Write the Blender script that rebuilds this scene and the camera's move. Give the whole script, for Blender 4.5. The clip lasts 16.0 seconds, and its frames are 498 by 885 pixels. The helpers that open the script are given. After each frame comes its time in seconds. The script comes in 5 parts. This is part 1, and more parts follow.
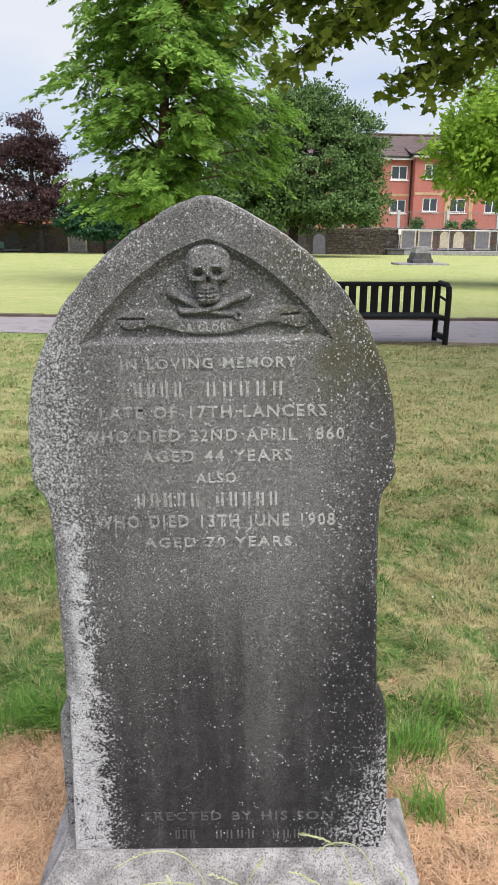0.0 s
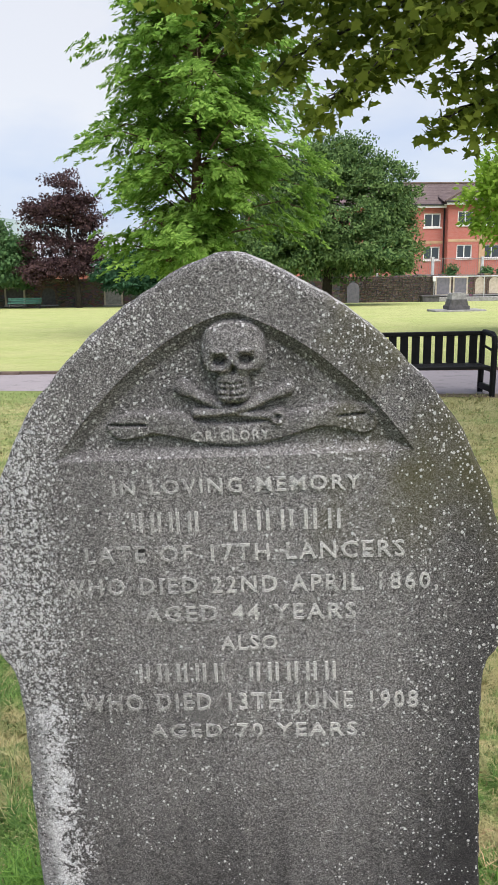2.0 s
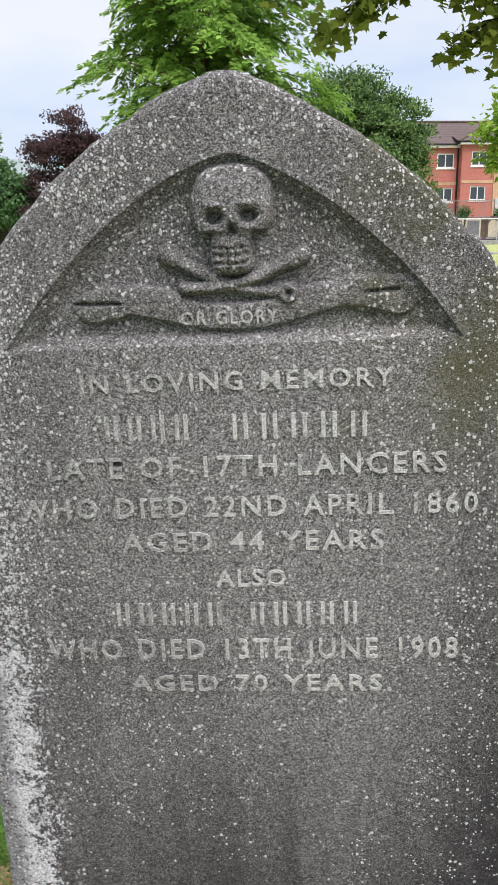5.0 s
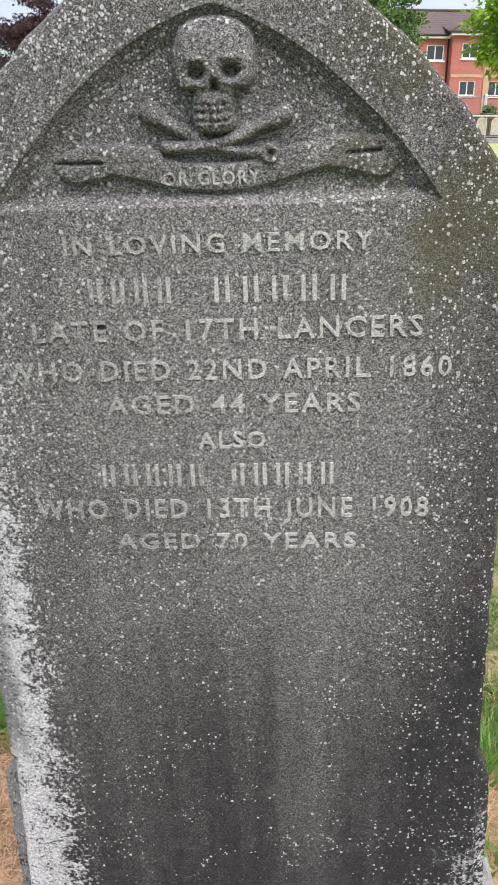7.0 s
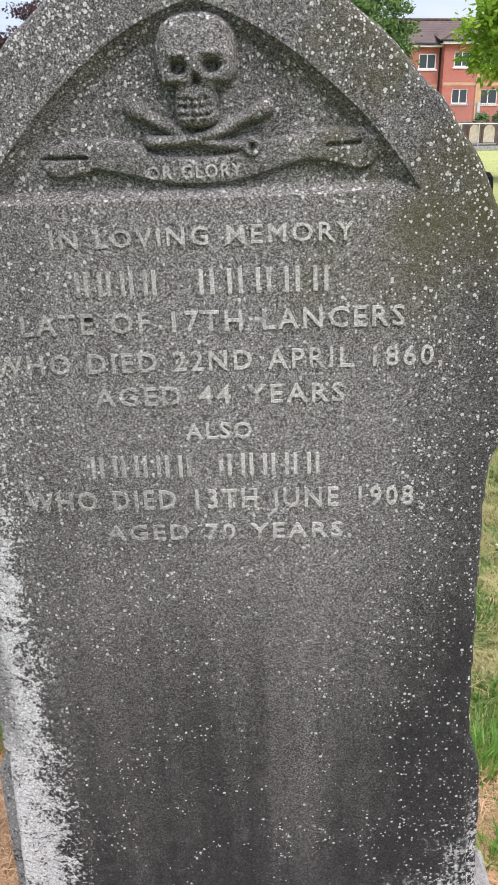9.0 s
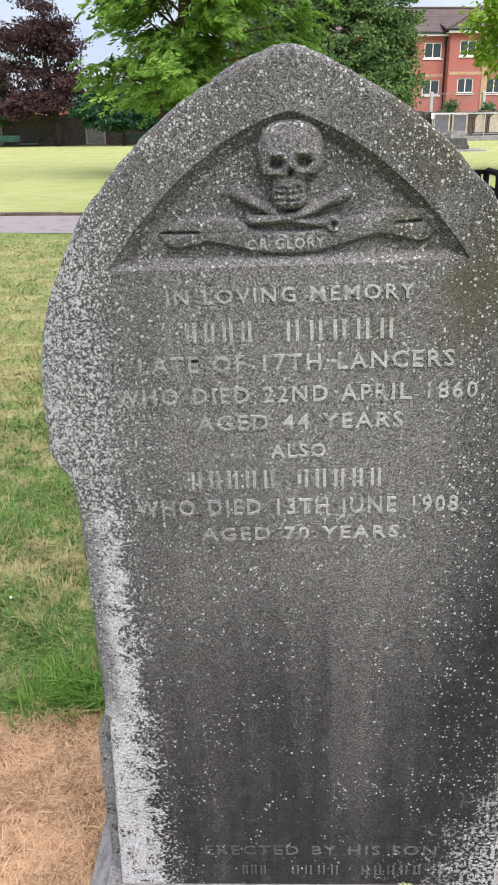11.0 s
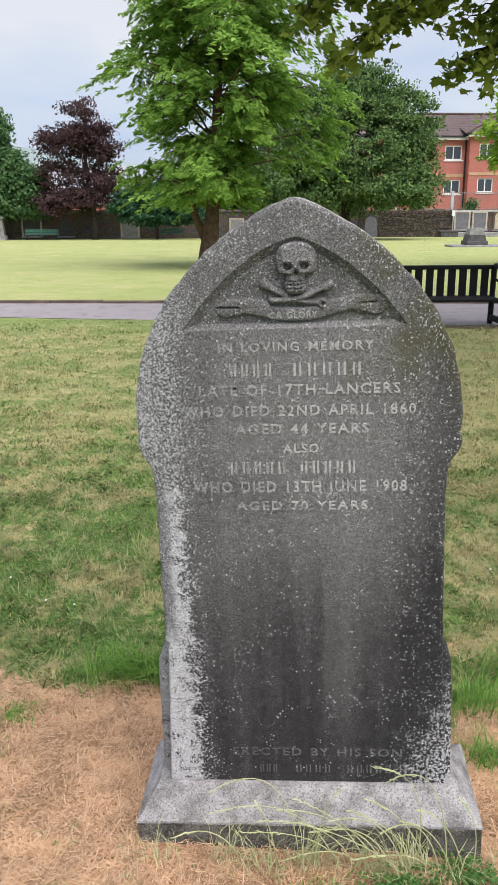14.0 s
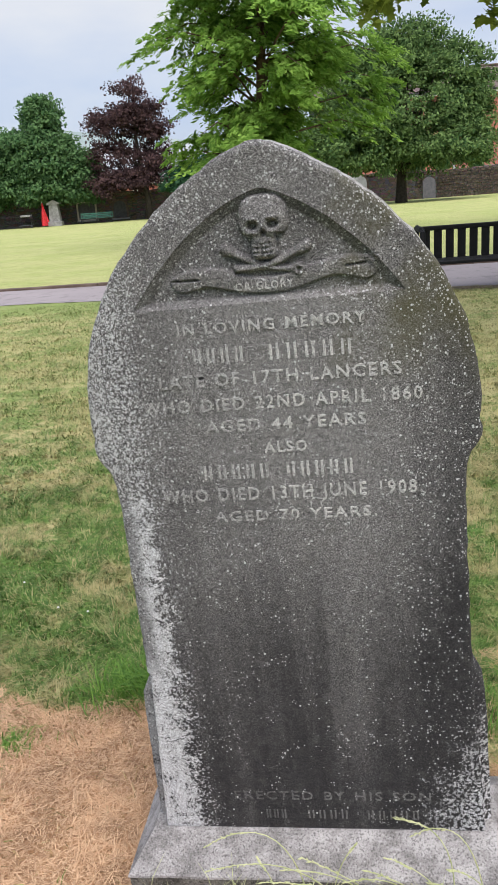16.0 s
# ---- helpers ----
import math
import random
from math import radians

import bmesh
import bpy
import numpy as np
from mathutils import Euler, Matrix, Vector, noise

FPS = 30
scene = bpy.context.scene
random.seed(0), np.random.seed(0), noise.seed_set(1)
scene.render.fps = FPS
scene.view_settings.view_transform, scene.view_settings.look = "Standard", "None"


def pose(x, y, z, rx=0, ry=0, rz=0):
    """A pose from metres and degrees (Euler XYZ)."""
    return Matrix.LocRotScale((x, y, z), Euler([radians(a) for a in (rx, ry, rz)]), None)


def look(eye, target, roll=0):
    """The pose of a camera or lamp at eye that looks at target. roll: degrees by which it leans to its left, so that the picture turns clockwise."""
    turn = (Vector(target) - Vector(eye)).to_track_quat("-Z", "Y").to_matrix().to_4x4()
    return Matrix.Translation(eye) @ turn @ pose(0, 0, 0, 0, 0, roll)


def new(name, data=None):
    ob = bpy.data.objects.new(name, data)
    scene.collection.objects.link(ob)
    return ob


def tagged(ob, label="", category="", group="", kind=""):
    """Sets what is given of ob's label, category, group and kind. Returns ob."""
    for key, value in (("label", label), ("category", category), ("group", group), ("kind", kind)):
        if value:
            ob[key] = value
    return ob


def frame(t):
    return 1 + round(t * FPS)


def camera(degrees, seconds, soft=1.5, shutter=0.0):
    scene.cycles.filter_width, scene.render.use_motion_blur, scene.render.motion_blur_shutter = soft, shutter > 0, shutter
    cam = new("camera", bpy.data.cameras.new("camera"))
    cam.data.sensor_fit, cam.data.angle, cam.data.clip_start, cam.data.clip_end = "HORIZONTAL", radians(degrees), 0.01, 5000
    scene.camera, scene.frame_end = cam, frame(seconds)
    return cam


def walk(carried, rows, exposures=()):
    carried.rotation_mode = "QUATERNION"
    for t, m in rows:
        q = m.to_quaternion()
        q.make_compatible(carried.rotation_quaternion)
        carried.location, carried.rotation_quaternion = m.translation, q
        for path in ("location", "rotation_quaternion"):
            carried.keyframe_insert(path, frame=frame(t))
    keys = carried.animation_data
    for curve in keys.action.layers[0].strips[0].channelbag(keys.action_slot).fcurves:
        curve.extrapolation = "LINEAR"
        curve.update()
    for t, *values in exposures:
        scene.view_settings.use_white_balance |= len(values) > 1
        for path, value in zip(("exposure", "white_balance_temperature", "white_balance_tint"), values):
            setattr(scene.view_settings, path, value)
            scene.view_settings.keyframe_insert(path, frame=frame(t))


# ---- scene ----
cam = camera(33.2, 16.0)
PATH = [
    (0, (0.197, -0.117, 1.673), (0.461, 1.797, 1.157), 0.7),
    (0.5, (0.151, -0.066, 1.73), (0.405, 1.863, 1.265), 0.6),
    (1, (0.084, 0.066, 1.75), (0.326, 2.005, 1.326), 0.4),
    (1.5, (0.144, 0.211, 1.698), (0.373, 2.156, 1.297), 0.0),
    (2, (0.257, 0.411, 1.692), (0.437, 2.361, 1.288), -0.7),
    (2.5, (0.264, 0.603, 1.668), (0.411, 2.566, 1.315), -1.1),
    (3, (0.271, 0.751, 1.641), (0.429, 2.718, 1.313), -1.2),
    (3.5, (0.268, 0.8, 1.63), (0.432, 2.766, 1.297), -0.9),
    (4, (0.267, 0.815, 1.624), (0.432, 2.774, 1.257), -0.9),
    (4.5, (0.27, 0.78, 1.611), (0.431, 2.725, 1.174), -0.6),
    (5, (0.283, 0.643, 1.571), (0.442, 2.565, 1.042), -0.5),
    (5.2, (0.285, 0.566, 1.574), (0.439, 2.473, 0.992), -0.4),
    (7.5, (0.277, 0.603, 1.513), (0.486, 2.447, 0.767), 0.1),
    (8, (0.296, 0.592, 1.501), (0.496, 2.445, 0.776), -0.5),
    (10.3, (0.218, 0.492, 1.595), (0.428, 2.343, 0.869), 0.0),
    (10.5, (0.196, 0.462, 1.614), (0.401, 2.312, 0.883), -0.1),
    (11, (0.157, 0.388, 1.641), (0.351, 2.233, 0.894), -0.5),
    (11.5, (0.21, 0.238, 1.661), (0.344, 2.095, 0.932), -1.3),
    (12, (0.279, 0.014, 1.663), (0.328, 1.882, 0.952), -2.8),
    (12.5, (0.215, -0.132, 1.662), (0.266, 1.739, 0.957), -2.7),
    (13, (0.103, -0.279, 1.657), (0.19, 1.599, 0.977), -2.0),
    (13.5, (0.095, -0.336, 1.686), (0.208, 1.563, 1.069), -1.4),
    (14, (0.091, -0.336, 1.708), (0.235, 1.581, 1.156), -0.2),
    (14.5, (0.108, -0.341, 1.72), (0.289, 1.59, 1.235), -0.1),
    (15, (0.151, -0.237, 1.696), (0.331, 1.694, 1.206), -0.7),
    (15.5, (0.261, -0.075, 1.661), (0.346, 1.841, 1.093), -2.5),
    (16, (0.306, -0.002, 1.656), (0.287, 1.904, 1.049), -4.2),
]
walk(cam, [(t, look(eye, target, roll)) for t, eye, target, roll in PATH],
     [(0, 0.30), (3, 0.38), (5, 0.42), (8, 0.52), (10.5, 0.46), (12.5, 0.36), (13.5, 0.28), (14.5, 0.22), (16, 0.22)])

# ---- light: thin overcast, brighter towards the left and ahead ----
world = bpy.data.worlds.new("sky")
scene.world = world
world.use_nodes = True
wn, wl = world.node_tree.nodes, world.node_tree.links
wn.clear()
SUN_ELEV, SUN_ROT = radians(58), radians(161)
sky = wn.new("ShaderNodeTexSky")
sky.sky_type, sky.sun_disc = "NISHITA", False
sky.sun_elevation, sky.sun_rotation = SUN_ELEV, SUN_ROT
bg_sky = wn.new("ShaderNodeBackground")
bg_sky.inputs[1].default_value = 0.15
wl.new(sky.outputs[0], bg_sky.inputs[0])
bg_cloud = wn.new("ShaderNodeBackground")
bg_cloud.inputs[1].default_value = 0.75
wtc = wn.new("ShaderNodeTexCoord")
wmap = wn.new("ShaderNodeMapping")
wmap.inputs["Scale"].default_value = (1.0, 1.0, 2.6)
wl.new(wtc.outputs["Generated"], wmap.inputs[0])
wnoise = wn.new("ShaderNodeTexNoise")
wnoise.inputs["Scale"].default_value, wnoise.inputs["Detail"].default_value = 1.7, 6.0
wl.new(wmap.outputs[0], wnoise.inputs["Vector"])
wramp = wn.new("ShaderNodeValToRGB")
wramp.color_ramp.elements[0].position, wramp.color_ramp.elements[0].color = 0.44, (0.50, 0.625, 0.91, 1)
wramp.color_ramp.elements[1].position, wramp.color_ramp.elements[1].color = 0.66, (0.93, 0.935, 0.985, 1)
wl.new(wnoise.outputs[0], wramp.inputs[0])
wl.new(wramp.outputs[0], bg_cloud.inputs[0])
wmix = wn.new("ShaderNodeMixShader")
wmix.inputs[0].default_value = 0.85
wl.new(bg_sky.outputs[0], wmix.inputs[1])
wl.new(bg_cloud.outputs[0], wmix.inputs[2])
wout = wn.new("ShaderNodeOutputWorld")
wl.new(wmix.outputs[0], wout.inputs[0])
sun = new("sun", bpy.data.lights.new("sun", "SUN"))
sun.data.energy, sun.data.angle, sun.data.color = 4.3, radians(62), (1.0, 0.945, 0.915)
sun.matrix_world = look((4.8, -14, 25), (0, 0, 0))



# ---- materials ----
class Mat:
    """A node material built with short calls."""

    def __init__(self, name, rough=0.8, spec=0.3, metal=0.0):
        self.m = bpy.data.materials.new(name)
        self.m.use_nodes = True
        self.n, self.l = self.m.node_tree.nodes, self.m.node_tree.links
        self.b = self.n["Principled BSDF"]
        self.b.inputs["Roughness"].default_value = rough
        self.b.inputs["Specular IOR Level"].default_value = spec
        self.b.inputs["Metallic"].default_value = metal
        self.tc = self.n.new("ShaderNodeTexCoord")
        self.geo = self.n.new("ShaderNodeNewGeometry")

    def put(self, value, socket):
        if isinstance(value, (int, float)):
            socket.default_value = value
        elif isinstance(value, (tuple, list)):
            socket.default_value = (*value, 1.0) if len(value) == 3 and socket.type == "RGBA" else value
        else:
            self.l.new(value, socket)

    def math(self, op, a, b=0.0, clamp=False):
        n = self.n.new("ShaderNodeMath")
        n.operation, n.use_clamp = op, clamp
        self.put(a, n.inputs[0])
        self.put(b, n.inputs[1])
        return n.outputs[0]

    def xyz(self, world=False):
        n = self.n.new("ShaderNodeSeparateXYZ")
        self.l.new(self.geo.outputs["Position"] if world else self.tc.outputs["Object"], n.inputs[0])
        return n.outputs

    def noise(self, scale, detail=4.0, rough=0.55, world=False, stretch=None, dist=0.0):
        n = self.n.new("ShaderNodeTexNoise")
        n.inputs["Scale"].default_value, n.inputs["Detail"].default_value = scale, detail
        n.inputs["Roughness"].default_value, n.inputs["Distortion"].default_value = rough, dist
        v = self.geo.outputs["Position"] if world else self.tc.outputs["Object"]
        if stretch:
            mp = self.n.new("ShaderNodeMapping")
            mp.inputs["Scale"].default_value = stretch
            self.l.new(v, mp.inputs[0])
            v = mp.outputs[0]
        self.l.new(v, n.inputs["Vector"])
        return n.outputs[0]

    def voronoi(self, scale, world=False, feature="F1", stretch=None, out="Distance"):
        n = self.n.new("ShaderNodeTexVoronoi")
        n.feature = feature
        n.inputs["Scale"].default_value = scale
        v = self.geo.outputs["Position"] if world else self.tc.outputs["Object"]
        if stretch:
            mp = self.n.new("ShaderNodeMapping")
            mp.inputs["Scale"].default_value = stretch
            self.l.new(v, mp.inputs[0])
            v = mp.outputs[0]
        self.l.new(v, n.inputs["Vector"])
        return n.outputs[out]

    def cells(self, scale):
        """Distance to the nearest grain's centre, and a random value for each grain."""
        n = self.n.new("ShaderNodeTexVoronoi")
        n.inputs["Scale"].default_value = scale
        self.l.new(self.tc.outputs["Object"], n.inputs["Vector"])
        sp = self.n.new("ShaderNodeSeparateColor")
        self.l.new(n.outputs["Color"], sp.inputs[0])
        return n.outputs["Distance"], sp.outputs[0]

    def step(self, value, lo, hi):
        n = self.n.new("ShaderNodeMapRange")
        n.interpolation_type = "SMOOTHSTEP"
        self.put(value, n.inputs[0])
        n.inputs[1].default_value, n.inputs[2].default_value = lo, hi
        return n.outputs[0]

    def mix(self, fac, a, b, blend="MIX"):
        n = self.n.new("ShaderNodeMix")
        n.data_type, n.blend_type = "RGBA", blend
        self.put(fac, n.inputs[0])
        self.put(a, n.inputs[6])
        self.put(b, n.inputs[7])
        return n.outputs[2]

    def color(self, value):
        self.put(value, self.b.inputs["Base Color"])
        return self

    def rough(self, value):
        self.put(value, self.b.inputs["Roughness"])
        return self

    def bump(self, height, strength=0.5, dist=0.01):
        n = self.n.new("ShaderNodeBump")
        n.inputs["Strength"].default_value, n.inputs["Distance"].default_value = strength, dist
        self.l.new(height, n.inputs["Height"])
        self.l.new(n.outputs[0], self.b.inputs["Normal"])
        return self

    def translucent(self, value, amount=0.4):
        t = self.n.new("ShaderNodeBsdfTranslucent")
        self.put(value, t.inputs[0])
        mx = self.n.new("ShaderNodeMixShader")
        mx.inputs[0].default_value = amount
        self.l.new(self.b.outputs[0], mx.inputs[1])
        self.l.new(t.outputs[0], mx.inputs[2])
        self.l.new(mx.outputs[0], self.n["Material Output"].inputs[0])
        return self


def simple(name, a, b, scale=8.0, rough=0.7, bump=0.2, dist=0.004, spec=0.3, metal=0.0):
    """Two tones mixed by grain and stains at two scales."""
    m = Mat(name, rough, spec, metal)
    big, fine = m.noise(scale, 5), m.noise(scale * 9, 3)
    f = m.math("ADD", m.math("MULTIPLY", big, 0.65), m.math("MULTIPLY", fine, 0.35))
    m.color(m.mix(m.step(f, 0.32, 0.68), a, b)).bump(fine, bump, dist)
    return m.m


def stone_material(name, letters=0.0):
    """Dark weathered sandstone with grain, streaks, white lichen and a little green growth."""
    m = Mat(name, 0.9, 0.2)
    x, y, z = m.xyz()
    fine = m.noise(215, 5, 0.78)
    mid = m.noise(34, 5)
    streak = m.noise(9, 3, 0.5, stretch=(1.6, 1.6, 0.07))
    blot = m.noise(3.2, 4)
    dark, warm = (0.034, 0.032, 0.0335), (0.205, 0.194, 0.188)
    height = m.math("ADD", m.math("ADD", m.math("MULTIPLY", m.step(z, 0.16, 1.10), 0.98), 0.23), m.math("MULTIPLY", m.math("SUBTRACT", blot, 0.5), 0.5))
    tone = m.math("ADD", m.math("MULTIPLY", height, 0.62), m.math("MULTIPLY", m.math("SUBTRACT", streak, 0.5), 0.60))
    # washed paler down the middle of the inscription
    washed = m.math("MULTIPLY", m.step(m.math("ABSOLUTE", m.math("ADD", m.math("SUBTRACT", x, 0.05), m.math("MULTIPLY", m.math("SUBTRACT", blot, 0.5), 0.4))), 0.36, 0.08), m.math("MULTIPLY", m.step(z, 0.50, 0.95), m.step(z, 1.40, 1.22)))
    tone = m.math("ADD", tone, m.math("SUBTRACT", m.math("MULTIPLY", washed, 0.36), 0.09), True)
    streaky = m.math("MULTIPLY", m.step(m.math("ABSOLUTE", m.math("SUBTRACT", x, 0.05)), 0.20, 0.02), m.math("MULTIPLY", m.step(z, 0.14, 0.30), m.step(streak, 0.38, 0.58)))
    tone = m.math("ADD", tone, m.math("MULTIPLY", streaky, 0.15), True)
    # sooty stain down the right side
    soot = m.step(m.math("ADD", x, m.math("MULTIPLY", m.math("SUBTRACT", m.noise(6, 4, 0.6), 0.5), 0.25)), 0.16, 0.38)
    tone = m.math("SUBTRACT", tone, m.math("MULTIPLY", soot, 0.36), True)
    col = m.mix(tone, dark, warm)
    col = m.mix(m.math("MULTIPLY", m.step(mid, 0.45, 0.78), 0.35), col, (0.17, 0.165, 0.155))
    # single sand grains, dark and pale, at two sizes
    d1, r1 = m.cells(950)
    d2, r2 = m.cells(430)
    pale = m.math("ADD", m.math("MULTIPLY", tone, 0.62), 0.06)
    col = m.mix(m.math("MULTIPLY", m.step(fine, 0.49, 0.40), 0.55), col, (0.022, 0.020, 0.021))
    col = m.mix(m.math("MULTIPLY", m.step(r2, 0.30, 0.16), 0.55), col, (0.022, 0.021, 0.022))
    col = m.mix(m.math("MULTIPLY", m.math("MULTIPLY", m.step(r2, 0.78, 0.92), pale), 0.75), col, (0.46, 0.445, 0.435))
    col = m.mix(m.math("MULTIPLY", m.step(r1, 0.36, 0.22), 0.70), col, (0.014, 0.014, 0.015))
    col = m.mix(m.math("MULTIPLY", m.math("MULTIPLY", m.step(r1, 0.70, 0.84), pale), 0.95), col, (0.58, 0.565, 0.55))
    # small hole beside LATE: its dark inside is painted on the flat face
    pit = m.math("SQRT", m.math("ADD", m.math("POWER", m.math("ADD", x, 0.150), 2.0), m.math("POWER", m.math("SUBTRACT", z, 1.122), 2.0)))
    col = m.mix(m.math("MULTIPLY", m.step(m.math("ADD", pit, m.math("MULTIPLY", fine, 0.008)), 0.012, 0.007), 0.9), col, (0.010, 0.010, 0.010))
    # green growth along the right of the arch
    green = m.math("MULTIPLY", m.step(m.math("ADD", x, m.math("MULTIPLY", m.noise(11, 4), 0.3)), 0.24, 0.38), m.step(z, 1.0, 1.25))
    col = m.mix(m.math("MULTIPLY", m.math("MULTIPLY", green, m.step(m.noise(7, 5, 0.6), 0.30, 0.62)), 0.70), col, (0.078, 0.073, 0.027))
    # small pale lichen dots everywhere, denser towards both edges
    side = m.math("ABSOLUTE", x)
    shoulder = m.math("MULTIPLY", m.step(x, -0.22, -0.37), m.math("MULTIPLY", m.step(z, 0.74, 0.98), m.step(z, 1.50, 1.20)))
    arch = m.math("MULTIPLY", m.step(m.math("ADD", z, m.math("MULTIPLY", side, 0.62)), 1.36, 1.50), m.step(m.noise(8, 4), 0.40, 0.62))
    cover = m.math("ADD", m.math("MULTIPLY", m.step(m.noise(10, 5, 0.6), 0.42, 0.72), 0.13), m.math("ADD", m.math("MULTIPLY", shoulder, 0.46), m.math("MULTIPLY", arch, 0.20)))
    cover = m.math("ADD", cover, m.math("MULTIPLY", m.step(side, 0.15, 0.40), 0.07))
    cover = m.math("SUBTRACT", cover, m.math("MULTIPLY", m.step(z, 0.80, 0.50), 0.04))
    d3, r3 = m.cells(300)
    d4, r4 = m.cells(150)
    ragged_dot = m.math("MULTIPLY", m.math("SUBTRACT", m.noise(600, 3, 0.6), 0.5), 0.5)
    dots = m.math("MULTIPLY", m.step(m.math("ADD", d3, ragged_dot), 0.50, 0.38), m.step(m.math("ADD", r3, cover), 0.955, 0.985))
    spots = m.math("MULTIPLY", m.step(m.math("ADD", d4, ragged_dot), 0.40, 0.30), m.step(m.math("ADD", r4, m.math("MULTIPLY", cover, 0.75)), 0.955, 0.985))
    patch = m.math("MULTIPLY", m.step(m.math("ADD", m.noise(85, 6, 0.74), m.math("MULTIPLY", m.step(x, -0.30, -0.39), 0.02)), 0.565, 0.590), m.step(shoulder, 0.25, 0.7))
    dots = m.math("MAXIMUM", m.math("MAXIMUM", dots, spots), patch)
    col = m.mix(m.math("MULTIPLY", dots, 0.88), col, m.mix(r1, (0.46, 0.46, 0.455), (0.74, 0.74, 0.73)))
    # sky light on the arris and top of the arch, painted as patchy white
    top = m.math("MULTIPLY", m.step(y, 0.008, 0.016), m.step(m.math("ADD", z, m.math("MULTIPLY", side, 0.62)), 1.49, 1.53))
    col = m.mix(m.math("MULTIPLY", m.math("MULTIPLY", top, m.step(m.noise(60, 4, 0.65), 0.38, 0.58)), 0.75), col, (0.56, 0.55, 0.53))
    # the thick white crust down the left edge and at the lower right corner
    edge = m.noise(24, 6, 0.68)
    crumb = m.noise(120, 3, 0.6)
    ragged = m.math("ADD", m.math("MULTIPLY", m.math("SUBTRACT", edge, 0.5), 0.17), m.math("MULTIPLY", m.math("SUBTRACT", crumb, 0.5), 0.13))
    width = m.math("SUBTRACT", 0.118, m.math("MULTIPLY", z, 0.020))
    reach = m.math("SUBTRACT", m.math("SUBTRACT", m.math("ADD", x, 0.405), width), ragged)
    crust = m.math("MULTIPLY", m.step(reach, 0.006, -0.006), m.step(m.math("ADD", z, m.math("MULTIPLY", edge, 0.6)), 1.46, 1.22))
    flake = m.math("ADD", m.math("ADD", m.math("MULTIPLY", m.noise(38, 4, 0.65), 0.42), m.math("MULTIPLY", m.noise(170, 4, 0.7), 0.58)), m.math("ADD", m.math("ADD", m.math("MULTIPLY", m.step(z, 0.75, 0.15), 0.004), 0.052), m.math("MULTIPLY", m.step(reach, 0.0, -0.06), 0.02)))
    rim = m.step(m.math("ADD", x, m.math("MULTIPLY", m.math("SUBTRACT", edge, 0.5), 0.05)), -0.346, -0.322)
    rim = m.math("MAXIMUM", rim, m.math("MAXIMUM", m.step(z, 0.50, 0.40), m.step(z, 0.90, 0.98)))
    flake = m.math("SUBTRACT", flake, m.math("MULTIPLY", m.step(z, 0.78, 0.98), 0.105))
    crust = m.math("MULTIPLY", m.math("MULTIPLY", crust, m.math("ADD", m.math("MULTIPLY", rim, 0.75), 0.25)), m.step(flake, 0.503, 0.553))
    halo = m.math("MULTIPLY", m.step(reach, 0.05, 0.0), m.math("MULTIPLY", rim, m.step(m.noise(140, 3, 0.6), 0.53, 0.59)))
    crust = m.math("MAXIMUM", crust, m.math("MULTIPLY", halo, 0.75))
    corner = m.math("ADD", m.math("SUBTRACT", x, m.math("MULTIPLY", z, 0.50)), m.math("MULTIPLY", ragged, 2.6))
    crust2 = m.math("MULTIPLY", m.step(corner, 0.21, 0.36), m.step(z, 0.44, 0.12))
    crust2 = m.math("MULTIPLY", crust2, m.step(crumb, 0.47, 0.53))
    crust = m.math("MAXIMUM", crust, crust2)
    # the sides behind the arris carry little of it
    crust = m.math("MULTIPLY", crust, m.math("SUBTRACT", 1.0, m.math("MULTIPLY", m.math("MULTIPLY", m.step(y, 0.006, 0.022), m.step(x, 0.30, 0.20)), 0.62)))
    col = m.mix(m.math("MULTIPLY", crust, 0.92), col, m.mix(m.step(r2, 0.1, 0.9), (0.52, 0.52, 0.53), (0.86, 0.86, 0.88)))
    col = m.mix(m.math("MULTIPLY", m.math("MULTIPLY", crust, m.step(r1, 0.26, 0.14)), 0.6), col, (0.10, 0.10, 0.105))
    if letters:
        col = m.mix(m.math("MULTIPLY", m.math("MULTIPLY", m.step(m.noise(46, 5, 0.65), 0.27, 0.50), m.math("ADD", m.math("MULTIPLY", m.step(x, -0.14, 0.02), 0.45), 0.55)), letters), col, m.mix(m.step(r1, 0.15, 0.75), (0.34, 0.332, 0.32), (0.70, 0.69, 0.66)))
    h = m.math("ADD", m.math("MULTIPLY", fine, 0.7), m.math("ADD", m.math("MULTIPLY", d1, -0.35), m.math("MULTIPLY", mid, 0.8)))
    h = m.math("ADD", h, m.math("MULTIPLY", dots, 0.25))
    m.color(col).bump(m.math("ADD", h, m.math("MULTIPLY", crust, 0.5)), 0.85, 0.004)
    return m.m


